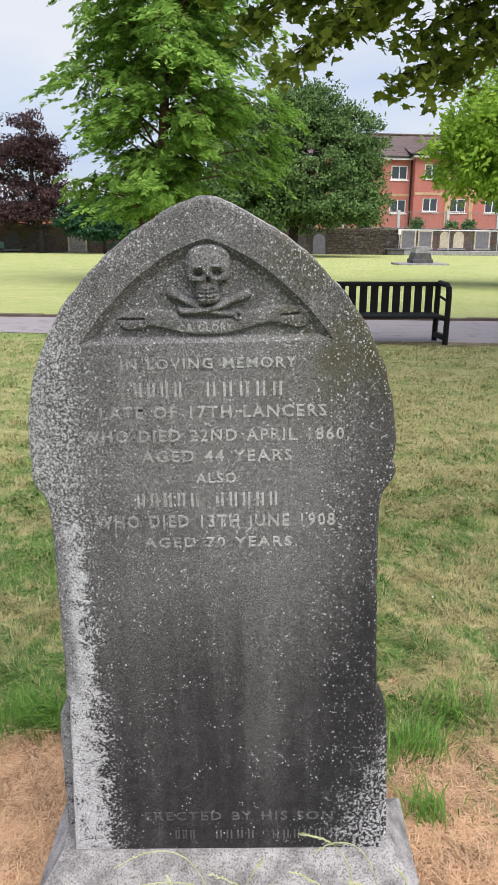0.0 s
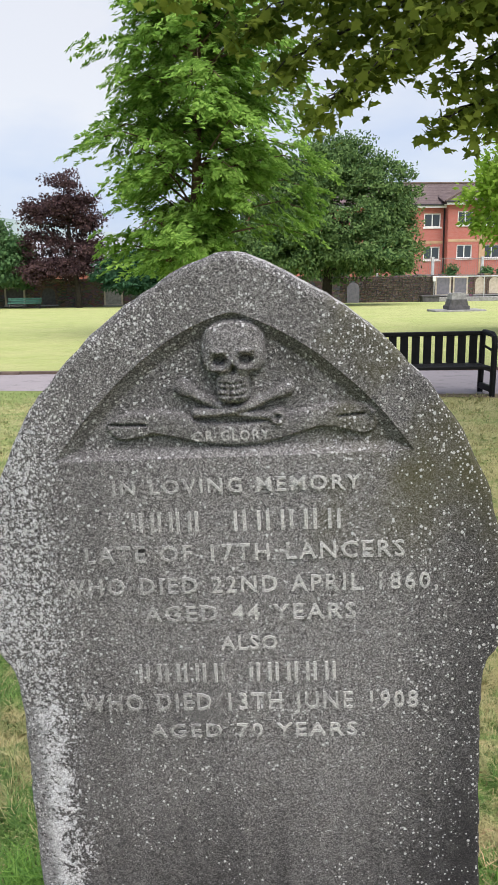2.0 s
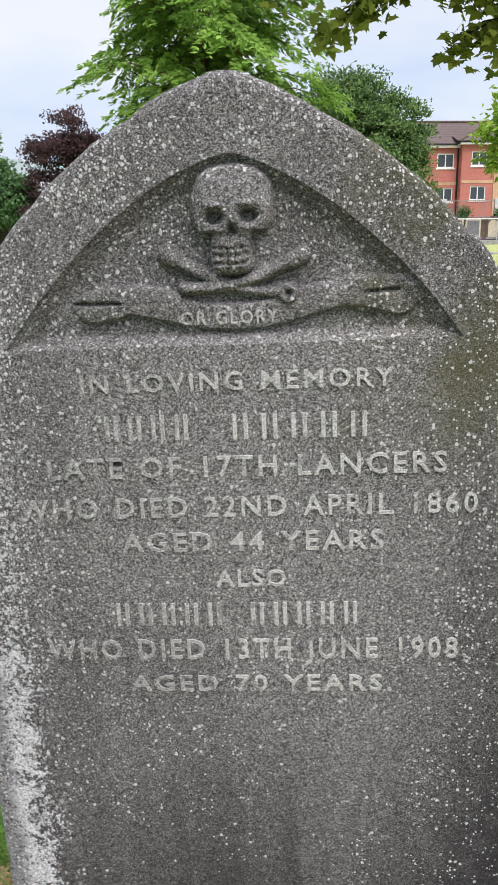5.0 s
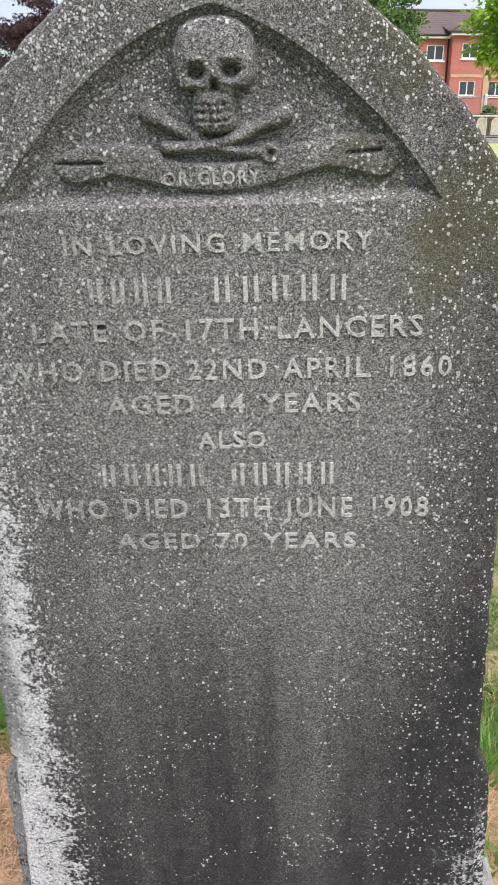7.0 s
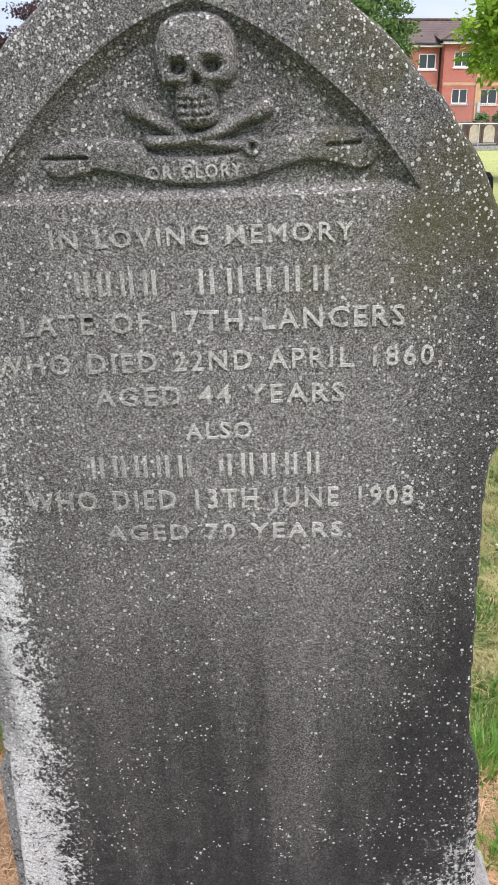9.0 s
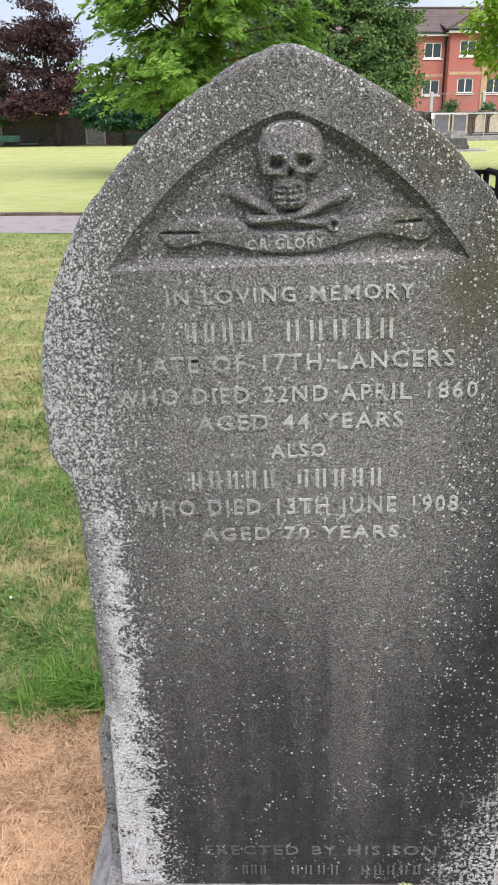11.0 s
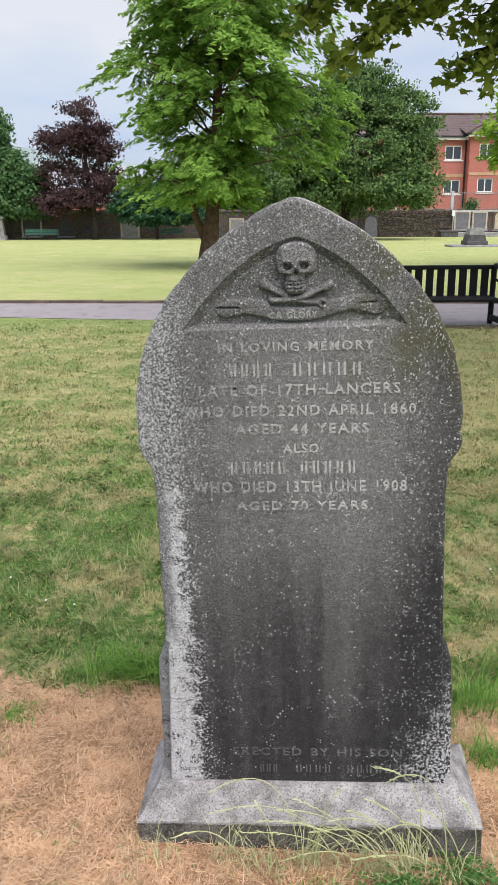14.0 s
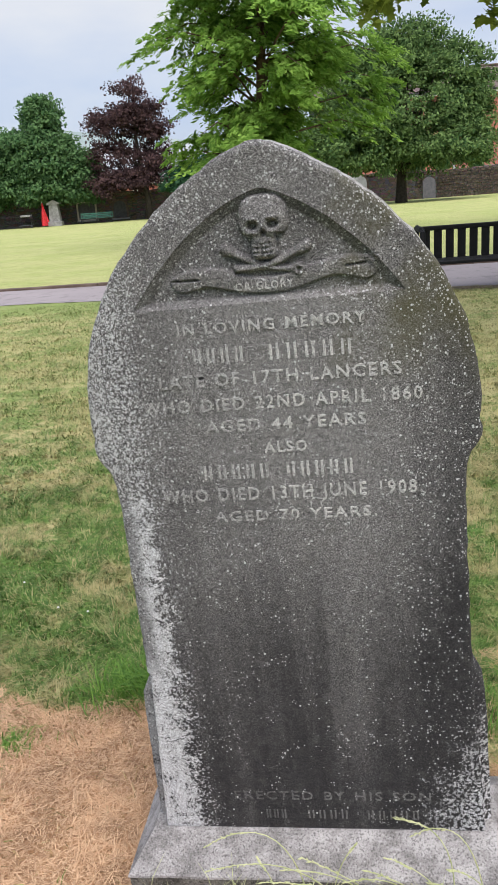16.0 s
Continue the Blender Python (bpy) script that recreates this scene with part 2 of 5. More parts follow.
def grass_tones(m):
    """Lawn colour by place: green, drying patches, and the bare straw bed round the grave."""
    x, y, z = m.xyz(True)
    big, mid, small = m.noise(1.6, 5, 0.62, True, (1.0, 1.3, 1.0)), m.noise(8.0, 5, 0.6, True), m.noise(26, 4, 0.65, True)
    dry = m.math("ADD", m.math("MULTIPLY", big, 0.45), m.math("ADD", m.math("MULTIPLY", mid, 0.40), m.math("MULTIPLY", small, 0.15)))
    dry = m.math("SUBTRACT", dry, m.math("MULTIPLY", m.step(y, 11.0, 15.0), 0.2))
    dry = m.math("ADD", dry, m.math("MULTIPLY", m.math("MULTIPLY", m.step(y, 4.0, 6.0), m.step(y, 12.5, 11.0)), 0.035))
    far = m.math("ADD", m.math("MULTIPLY", m.step(y, 3.2, 8.0), 0.50), m.math("MULTIPLY", m.step(y, 12.5, 16.0), 0.50))
    col = m.mix(m.step(small, 0.30, 0.70), (0.058, 0.140, 0.029), (0.205, 0.325, 0.086))
    col = m.mix(m.math("MULTIPLY", m.step(m.math("ADD", dry, m.math("MULTIPLY", m.step(x, 0.9, 1.5), 0.035)), 0.475, 0.59), 0.80), col, (0.57, 0.46, 0.255))
    tone = m.mix(m.step(m.noise(0.5, 5, 0.65, True), 0.36, 0.64), (0.47, 0.50, 0.195), (0.57, 0.55, 0.255))
    swath = m.noise(3.2, 6, 0.8, True, (0.8, 1.0, 1.0))
    tone = m.mix(m.math("MULTIPLY", m.step(swath, 0.46, 0.66), 0.30), tone, (0.200, 0.285, 0.075))
    tone = m.mix(m.math("MULTIPLY", m.step(m.noise(6.5, 5, 0.7, True, (0.6, 1.0, 1.0)), 0.54, 0.66), 0.35), tone, (0.18, 0.21, 0.065))
    col = m.mix(m.math("MULTIPLY", far, 0.80), col, tone)
    edge_y = m.math("SUBTRACT", 2.36, m.math("MULTIPLY", m.step(x, 0.0, 0.6), 0.38))
    d = m.math("MAXIMUM", m.math("MAXIMUM", m.math("SUBTRACT", -0.56, x), m.math("SUBTRACT", x, 1.14)), m.math("MAXIMUM", m.math("SUBTRACT", 0.9, y), m.math("SUBTRACT", y, edge_y)))
    bare = m.step(m.math("ADD", d, m.math("MULTIPLY", m.math("SUBTRACT", m.noise(5, 4, 0.6, True), 0.5), 0.5)), 0.06, -0.06)
    straw = m.mix(m.noise(60, 4, 0.7, True), (0.290, 0.152, 0.080), (0.62, 0.365, 0.205))
    straw = m.mix(m.math("MULTIPLY", m.step(m.noise(8, 4, 0.65, True), 0.50, 0.66), 0.55), straw, (0.15, 0.085, 0.05))
    return m.mix(bare, col, straw), small


def lawn_material():
    m = Mat("lawn", 0.95, 0.1)
    col, small = grass_tones(m)
    fine = m.noise(180, 3, 0.7, True)
    col = m.mix(m.math("MULTIPLY", m.step(fine, 0.54, 0.36), 0.55), col, (0.050, 0.058, 0.022))
    m.color(col).bump(m.math("ADD", fine, small), 0.6, 0.02)
    return m.m


def blade_material():
    m = Mat("grass_blades", 0.6, 0.25)
    col, small = grass_tones(m)
    vary = m.geo.outputs["Random Per Island"]
    col = m.mix(m.math("MULTIPLY", vary, 0.35), col, (0.190, 0.285, 0.080))
    col = m.mix(m.math("MULTIPLY", m.step(vary, 0.30, 0.12), 0.65), col, (0.040, 0.085, 0.020))
    col = m.mix(m.math("MULTIPLY", m.step(vary, 0.78, 0.90), 0.85), col, (0.46, 0.385, 0.20))
    m.color(col)
    return m.translucent(col, 0.3).m


def tuft_material():
    m = Mat("green_tuft", 0.5, 0.3)
    vary = m.geo.outputs["Random Per Island"]
    col = m.mix(vary, (0.065, 0.170, 0.024), (0.200, 0.350, 0.062))
    m.color(col)
    return m.translucent(col, 0.3).m


def leaf_material(name, dark, light, trans=0.35, rough=0.5):
    m = Mat(name, rough + 0.25, 0.06)
    vary = m.geo.outputs["Random Per Island"]
    f = m.math("ADD", m.math("MULTIPLY", vary, 0.42), m.math("MULTIPLY", m.noise(1.3, 4, 0.6, True), 0.66))
    col = m.mix(m.step(f, 0.2, 0.9), dark, light)
    m.color(col)
    return m.translucent(col, trans).m


def wall_stone_material():
    m = Mat("rubble_wall", 0.95, 0.15)
    cell = m.voronoi(3.4, stretch=(1.0, 1.0, 2.3), out="Color")
    joint = m.voronoi(3.4, feature="DISTANCE_TO_EDGE", stretch=(1.0, 1.0, 2.3))
    info = m.n.new("ShaderNodeObjectInfo")
    tone = m.mix(m.math("ADD", m.math("MULTIPLY", m.noise(1.3, 4), 0.6), m.math("MULTIPLY", info.outputs["Random"], 0.4)), (0.050, 0.045, 0.040), (0.20, 0.168, 0.145))
    col = m.mix(0.35, tone, cell, "SOFT_LIGHT")
    col = m.mix(m.step(joint, 0.06, 0.01), col, (0.045, 0.040, 0.037))
    m.color(col).bump(m.step(joint, 0.0, 0.12), 0.8, 0.04)
    return m.m


def brick_material():
    m = Mat("red_brick", 0.9, 0.15)
    n = m.n.new("ShaderNodeTexBrick")
    mp = m.n.new("ShaderNodeMapping")
    mp.inputs["Rotation"].default_value = (radians(90), 0, 0)
    m.l.new(m.tc.outputs["Object"], mp.inputs[0])
    m.l.new(mp.outputs[0], n.inputs["Vector"])
    n.inputs["Scale"].default_value = 1.0
    n.inputs["Brick Width"].default_value, n.inputs["Row Height"].default_value = 0.225, 0.075
    n.inputs["Mortar Size"].default_value = 0.006
    n.inputs["Color1"].default_value = (0.43, 0.128, 0.105, 1)
    n.inputs["Color2"].default_value = (0.50, 0.172, 0.145, 1)
    n.inputs["Mortar"].default_value = (0.43, 0.28, 0.24, 1)
    m.color(m.mix(m.math("MULTIPLY", m.noise(0.5, 4), 0.4), n.outputs[0], (0.35, 0.118, 0.085)))
    return m.m


def roof_material():
    m = Mat("roof_tiles", 0.85, 0.2)
    x, y, z = m.xyz()
    rows = m.math("FRACT", m.math("MULTIPLY", z, 5.5))
    col = m.mix(m.noise(2.5, 5), (0.200, 0.155, 0.150), (0.31, 0.240, 0.232))
    col = m.mix(m.math("MULTIPLY", m.step(rows, 0.22, 0.05), 0.6), col, (0.07, 0.047, 0.045))
    m.color(col).bump(rows, 0.5, 0.03)
    return m.m


def asphalt_material():
    m = Mat("path_asphalt", 0.9, 0.25)
    fine = m.noise(90, 3, 0.7, True)
    col = m.mix(m.noise(0.8, 5, 0.6, True), (0.230, 0.204, 0.208), (0.340, 0.302, 0.306))
    col = m.mix(m.math("MULTIPLY", m.step(fine, 0.45, 0.65), 0.35), col, (0.30, 0.27, 0.285))
    col = m.mix(m.math("MULTIPLY", m.step(m.noise(3.5, 5, 0.65, True), 0.52, 0.66), 0.4), col, (0.11, 0.10, 0.10))
    m.color(col).bump(fine, 0.5, 0.006)
    return m.m


STONE, LETTER, WORN = stone_material("headstone_stone"), stone_material("headstone_letters", 0.88), stone_material("headstone_worn", 0.25)
FAINT = stone_material("headstone_faint", 0.22)
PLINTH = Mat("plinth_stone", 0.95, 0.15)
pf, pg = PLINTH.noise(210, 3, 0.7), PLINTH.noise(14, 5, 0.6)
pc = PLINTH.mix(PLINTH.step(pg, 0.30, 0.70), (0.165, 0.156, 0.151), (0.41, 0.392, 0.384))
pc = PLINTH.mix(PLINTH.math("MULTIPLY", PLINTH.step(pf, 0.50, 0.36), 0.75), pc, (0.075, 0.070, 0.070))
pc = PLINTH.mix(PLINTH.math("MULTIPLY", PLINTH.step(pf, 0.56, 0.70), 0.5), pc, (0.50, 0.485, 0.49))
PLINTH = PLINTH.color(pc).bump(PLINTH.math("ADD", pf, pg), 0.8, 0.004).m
# front face: brown stain, and its dimmer light put into the darker tones
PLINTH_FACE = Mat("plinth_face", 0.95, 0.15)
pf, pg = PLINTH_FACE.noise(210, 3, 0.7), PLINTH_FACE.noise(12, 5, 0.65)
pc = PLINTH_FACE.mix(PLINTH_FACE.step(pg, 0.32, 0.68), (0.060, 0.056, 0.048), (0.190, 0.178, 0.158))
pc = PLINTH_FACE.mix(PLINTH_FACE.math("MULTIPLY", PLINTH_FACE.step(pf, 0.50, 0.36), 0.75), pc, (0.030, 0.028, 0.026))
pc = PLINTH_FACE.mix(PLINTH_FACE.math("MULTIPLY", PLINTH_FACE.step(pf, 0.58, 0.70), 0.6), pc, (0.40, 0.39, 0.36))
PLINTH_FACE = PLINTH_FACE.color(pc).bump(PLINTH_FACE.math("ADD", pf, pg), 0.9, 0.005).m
LAWN, BLADES, TUFT = lawn_material(), blade_material(), tuft_material()
STRAW = simple("dry_straw", (0.30, 0.17, 0.085), (0.66, 0.45, 0.26), 18, 0.8, 0.1)
SEEDY = simple("dry_stalk", (0.30, 0.34, 0.14), (0.52, 0.52, 0.30), 30, 0.7, 0.1)
CLOVER = leaf_material("clover_leaf", (0.050, 0.130, 0.032), (0.130, 0.250, 0.070), 0.3)
ASPHALT = asphalt_material()
KERB = simple("kerb_stone", (0.075, 0.052, 0.042), (0.165, 0.122, 0.098), 5, 0.95, 0.5, 0.01)
SOIL = simple("verge_soil", (0.13, 0.10, 0.065), (0.27, 0.21, 0.13), 12, 0.95, 0.6, 0.02)
BLACK = simple("black_recycled_plastic", (0.004, 0.004, 0.004), (0.009, 0.009, 0.010), 14, 0.62, 0.2, 0.002, 0.2)
WALLSTONE, BRICK, ROOF = wall_stone_material(), brick_material(), roof_material()
WHITE = simple("white_paint", (0.66, 0.66, 0.64), (0.82, 0.82, 0.80), 5, 0.5, 0.05)
FASCIA = simple("dark_gutter", (0.012, 0.012, 0.014), (0.03, 0.03, 0.034), 6, 0.5, 0.1)
BUFF = simple("buff_brick", (0.42, 0.27, 0.16), (0.56, 0.38, 0.24), 3, 0.9, 0.2)
SLATE = simple("slate_panel", (0.12, 0.115, 0.135), (0.19, 0.185, 0.21), 4, 0.8, 0.2)
PALE = simple("pale_sandstone", (0.36, 0.31, 0.25), (0.56, 0.49, 0.40), 4, 0.9, 0.3, 0.01)
GREYSTONE = simple("grey_granite", (0.17, 0.165, 0.165), (0.34, 0.335, 0.33), 5, 0.85, 0.3, 0.01)
DARKSTONE = simple("dark_granite", (0.055, 0.053, 0.055), (0.11, 0.105, 0.108), 5, 0.8, 0.3, 0.01)
CAPSTONE = simple("pale_granite", (0.40, 0.40, 0.41), (0.60, 0.60, 0.61), 5, 0.85, 0.3, 0.01)
GREENPAINT = simple("green_paint", (0.035, 0.120, 0.085), (0.080, 0.200, 0.150), 6, 0.55, 0.15)
REDCLOTH = simple("red_fabric", (0.52, 0.020, 0.030), (0.68, 0.050, 0.060), 5, 0.8, 0.2)
STEEL = simple("dark_steel", (0.03, 0.03, 0.034), (0.08, 0.08, 0.085), 8, 0.45, 0.1, 0.002, 0.5, 0.6)
RAILGREY = simple("grey_railing", (0.22, 0.17, 0.16), (0.32, 0.26, 0.25), 6, 0.6, 0.1)
GALV = simple("galvanised_pipe", (0.48, 0.49, 0.50), (0.66, 0.67, 0.68), 6, 0.45, 0.1, 0.002, 0.5, 0.5)
BARK = simple("brown_bark", (0.060, 0.038, 0.026), (0.165, 0.105, 0.070), 6, 0.95, 0.9, 0.03)
DARKBARK = simple("dark_bark", (0.022, 0.019, 0.016), (0.060, 0.050, 0.042), 6, 0.95, 0.8, 0.03)
CURTAIN = simple("curtain", (0.35, 0.37, 0.36), (0.55, 0.56, 0.54), 4, 0.9, 0.2)
DARKROOM = simple("room_dark", (0.030, 0.034, 0.038), (0.060, 0.066, 0.070), 3, 0.9, 0.05)
HILL = simple("hazy_hill", (0.30, 0.37, 0.42), (0.42, 0.48, 0.54), 0.02, 1.0, 0.0)
PALEROOF = simple("pale_sheet_roof", (0.46, 0.48, 0.52), (0.62, 0.64, 0.68), 2, 0.7, 0.1)
L_REDWOOD = leaf_material("redwood_needles", (0.105, 0.220, 0.034), (0.340, 0.520, 0.115), 0.46)
L_LIME = leaf_material("lime_leaves", (0.180, 0.320, 0.036), (0.400, 0.560, 0.100), 0.5)
L_ROUND = leaf_material("broad_leaves", (0.030, 0.075, 0.026), (0.200, 0.300, 0.105), 0.25)
L_BEECH = leaf_material("copper_leaves", (0.030, 0.019, 0.023), (0.130, 0.078, 0.076), 0.25)
L_LEFT = leaf_material("mid_green_leaves", (0.044, 0.108, 0.042), (0.170, 0.290, 0.120), 0.35)
L_SMALL = leaf_material("blue_green_leaves", (0.020, 0.065, 0.034), (0.070, 0.150, 0.080), 0.25)
L_MAPLE = leaf_material("maple_leaves", (0.075, 0.120, 0.020), (0.290, 0.350, 0.062), 0.64, 0.4)
GLASS = Mat("window_glass", 0.05, 0.6)
GLASS.color((0.045, 0.055, 0.060))
GLASS = GLASS.m


# ---- mesh helpers ----
def link(name, me, material, parent=None, label=""):
    me.materials.append(material)
    ob = new(name, me)
    if parent is not None:
        ob.parent = parent
    if label:
        ob["label"] = label
    return ob


def part(name, bm, material, parent=None, label="", smooth=False):
    me = bpy.data.meshes.new(name)
    bmesh.ops.recalc_face_normals(bm, faces=bm.faces)
    bm.to_mesh(me)
    bm.free()
    if smooth:
        me.polygons.foreach_set("use_smooth", [True] * len(me.polygons))
    return link(name, me, material, parent, label)


def thing(name, m, label, category, group="", kind=""):
    ob = new(name)
    ob.empty_display_size = 0.1
    ob.matrix_basis = m
    return tagged(ob, label, category, group, kind)


def box(x0, x1, y0, y1, z0, z1, bevel=0.0, seg=1, bm=None):
    own = bmesh.new()
    bmesh.ops.create_cube(own, size=1)
    for v in own.verts:
        v.co = Vector(((x0 + x1) / 2 + v.co.x * (x1 - x0), (y0 + y1) / 2 + v.co.y * (y1 - y0), (z0 + z1) / 2 + v.co.z * (z1 - z0)))
    if bevel:
        bmesh.ops.bevel(own, geom=own.edges[:], offset=bevel, segments=seg, affect="EDGES", profile=0.6)
    if bm is None:
        return own
    me = bpy.data.meshes.new("tmp")
    own.to_mesh(me)
    own.free()
    bm.from_mesh(me)
    bpy.data.meshes.remove(me)
    return bm


def tube(points, radii, sides=8, bm=None, cap=True):
    bm = bm or bmesh.new()
    points = [Vector(p) for p in points]
    rings = []
    for i, p in enumerate(points):
        d = (points[min(i + 1, len(points) - 1)] - points[max(i - 1, 0)]).normalized()
        u = d.cross(Vector((0.3, 0.9, 0.17))).normalized()
        w = d.cross(u)
        r = radii[i] if isinstance(radii, (list, tuple)) else radii
        rings.append([bm.verts.new(p + r * (math.cos(a) * u + math.sin(a) * w)) for a in (2 * math.pi * k / sides for k in range(sides))])
    for a, b in zip(rings, rings[1:]):
        for k in range(sides):
            bm.faces.new((a[k], a[(k + 1) % sides], b[(k + 1) % sides], b[k]))
    if cap:
        bm.faces.new(rings[0])
        bm.faces.new(rings[-1])
    return bm


def prism(outline, y0, y1, bm=None):
    """A flat outline in x and z, given depth from y0 to y1."""
    bm = bm or bmesh.new()
    a = [bm.verts.new((x, y0, z)) for x, z in outline]
    b = [bm.verts.new((x, y1, z)) for x, z in outline]
    bm.faces.new(a)
    bm.faces.new(b[::-1])
    for i in range(len(a)):
        j = (i + 1) % len(a)
        bm.faces.new((a[i], b[i], b[j], a[j]))
    return bm


def raw_mesh(name, verts, sizes):
    """A mesh from numpy vertices, whose faces take the vertices in order, sizes of them each."""
    verts = np.asarray(verts, np.float32).reshape(-1, 3)
    me = bpy.data.meshes.new(name)
    n = len(verts)
    count = n // sizes
    me.vertices.add(n)
    me.vertices.foreach_set("co", verts.ravel())
    me.loops.add(n)
    me.loops.foreach_set("vertex_index", np.arange(n, dtype=np.int32))
    me.polygons.add(count)
    me.polygons.foreach_set("loop_start", np.arange(0, n, sizes, dtype=np.int32))
    me.update(calc_edges=True)
    return me


def ground_z(y):
    return -0.0189 * max(0.0, min(y, 90.0) - 15.0)


# ---- ground ----
xs = sorted({-2500, -800, -300, -120, -60, -30, -16, 16, 30, 60, 120, 300, 800, 2500, *[round(-8 + 0.5 * i, 2) for i in range(33)]})
ys = sorted({-800, -200, -60, -20, -8, -3, *[round(0.25 * i, 2) for i in range(48)], 12, 13, 14, 15, 16, 18, 21, 25, 30, 36, 44, 52, 60, 75, 90, 150, 400, 1000, 3000})
bm = bmesh.new()
grid = [[bm.verts.new((x, y, ground_z(y) + (0.012 * noise.noise(Vector((x * 0.9, y * 0.9, 0))) - 0.004 if abs(x) < 8 and y < 12 else 0))) for x in xs] for y in ys]
for r0, r1 in zip(grid, grid[1:]):
    for i in range(len(xs) - 1):
        bm.faces.new((r0[i], r0[i + 1], r1[i + 1], r1[i]))
tagged(part("ground", bm, LAWN, smooth=True), "mown lawn, green with drying straw-coloured patches", "lawn", kind="structure")


def far_edge(x):
    return 14.52 - 0.11 * x


def near_edge(x):
    return 12.98 - 0.11 * (x + 2.9) if x < -2.9 else 12.98 - 0.235 * (x + 2.9) if x < 4.0 else 11.36 - 0.16 * (x - 4.0)


bm = bmesh.new()
stations = [-60, -40, -25, -16, -10, -6, -4, -2.9, -1.5, 0, 1.5, 3, 4, 5.5, 7.5, 10, 16, 25, 40, 60]
rows = [[bm.verts.new((x, y, 0.008 + ground_z(y))) for y in (near_edge(x), far_edge(x) + 0.02)] for x in stations]
for a, b in zip(rows, rows[1:]):
    bm.faces.new((a[0], b[0], b[1], a[1]))
tagged(part("path", bm, ASPHALT), "mauve-grey asphalt footpath crossing the lawn", "path", kind="structure")
bm = bmesh.new()
rows = [[bm.verts.new((x, y, z)) for y, z in ((near_edge(x) - 0.24 - 0.05 * math.sin(x * 3.1), 0.004), (near_edge(x) + 0.02, 0.013))] for x in [0.25 * i for i in range(4, 60)]]
for a, b in zip(rows, rows[1:]):
    bm.faces.new((a[0], b[0], b[1], a[1]))
tagged(part("verge", bm, SOIL), "worn brown soil strip along the path edge", "verge", kind="structure")

kerb = thing("kerb", pose(0, far_edge(0), 0, 0, 0, math.degrees(math.atan(-0.11))), "low brown stone kerb along the footpath", "kerb", kind="structure")
me = None
for i in range(-40, 42):
    if me is None:
        stone = part("kerb_stone", box(-0.455, 0.455, 0.0, 0.13, -0.10, 0.062, 0.006), KERB, kerb)
        me = stone.data
    else:
        stone = new("kerb_stone", me)
        stone.parent = kerb
    stone.location = (i * 0.92, 0.012 * math.sin(i * 2.7), -0.01 + 0.006 * math.sin(i * 1.9) + (-0.0189 * max(0, -0.11 * i * 0.92 - 0.4) if i < 0 else 0))

# ---- the headstone ----
grave = thing("headstone", pose(0.395, 1.617, 0.164, 1.3, -2.0, -8.6), "dark weathered sandstone headstone with pointed arch, carved skull and white lichen", "headstone")
HALF = [(0.0, 1.555), (0.012, 1.553), (0.050, 1.540), (0.100, 1.513), (0.155, 1.479), (0.187, 1.454), (0.224, 1.422), (0.260, 1.384), (0.286, 1.353), (0.321, 1.302), (0.346, 1.254), (0.364, 1.210), (0.379, 1.155), (0.388, 1.105), (0.391, 1.060), (0.391, 1.020), (0.387, 1.004), (0.393, 0.990), (0.392, 0.972), (0.382, 0.950), (0.368, 0.934), (0.359, 0.902), (0.357, 0.830), (0.358, 0.660), (0.360, 0.500), (0.361, 0.425), (0.392, 0.358), (0.395, 0.300), (0.397, 0.120), (0.399, 0.0)]


def resample(points, gap):
    out = []
    for (x0, z0), (x1, z1) in zip(points, points[1:]):
        k = max(1, int(math.hypot(x1 - x0, z1 - z0) / gap))
        out += [(x0 + (x1 - x0) * i / k, z0 + (z1 - z0) * i / k) for i in range(k)]
    return out + [points[-1]]


def rounded(points):
    """Chaikin's corner cutting, once, on an open line."""
    out = [points[0]]
    for (x0, z0), (x1, z1) in zip(points, points[1:]):
        out += [(x0 * 0.75 + x1 * 0.25, z0 * 0.75 + z1 * 0.25), (x0 * 0.25 + x1 * 0.75, z0 * 0.25 + z1 * 0.75)]
    return out + [points[-1]]


half = resample(rounded(HALF[:25]) + HALF[25:], 0.012)
outline = half + [(-x - 0.006, z) for x, z in half[:0:-1]]


def worn(x, z, d):
    """The outline point moved towards the middle by d, with small chips."""
    n = noise.noise(Vector((x * 22, z * 22, 3.0))) * 0.0035 + noise.noise(Vector((x * 70, z * 70, 7.0))) * 0.002
    cx, cz = x * 0.0, 0.78
    away = Vector((x - cx, z - cz)).normalized()
    low = 1.0 if z > 0.01 else 0.0
    return x - away.x * (d + n) * (1 if abs(x) > 0.02 else 0.3), z - away.y * (d + n) * low


ARCH = rounded([(-0.272, 1.262), (-0.240, 1.302), (-0.200, 1.346), (-0.156, 1.388), (-0.118, 1.417), (-0.082, 1.440), (-0.050, 1.456), (-0.020, 1.467), (0.001, 1.473), (0.022, 1.467), (0.045, 1.457),
                (0.072, 1.443), (0.100, 1.426), (0.130, 1.404), (0.158, 1.379), (0.194, 1.346), (0.228, 1.306), (0.258, 1.264)])
bm = bmesh.new()
rings = []


def front_edge(x, z):
    """The front face stays narrow where the lower sides flare out behind it."""
    lim = 0.361 + 0.020 * (0.43 - z) / 0.43
    return math.copysign(min(abs(x), lim), x) if z < 0.43 else x


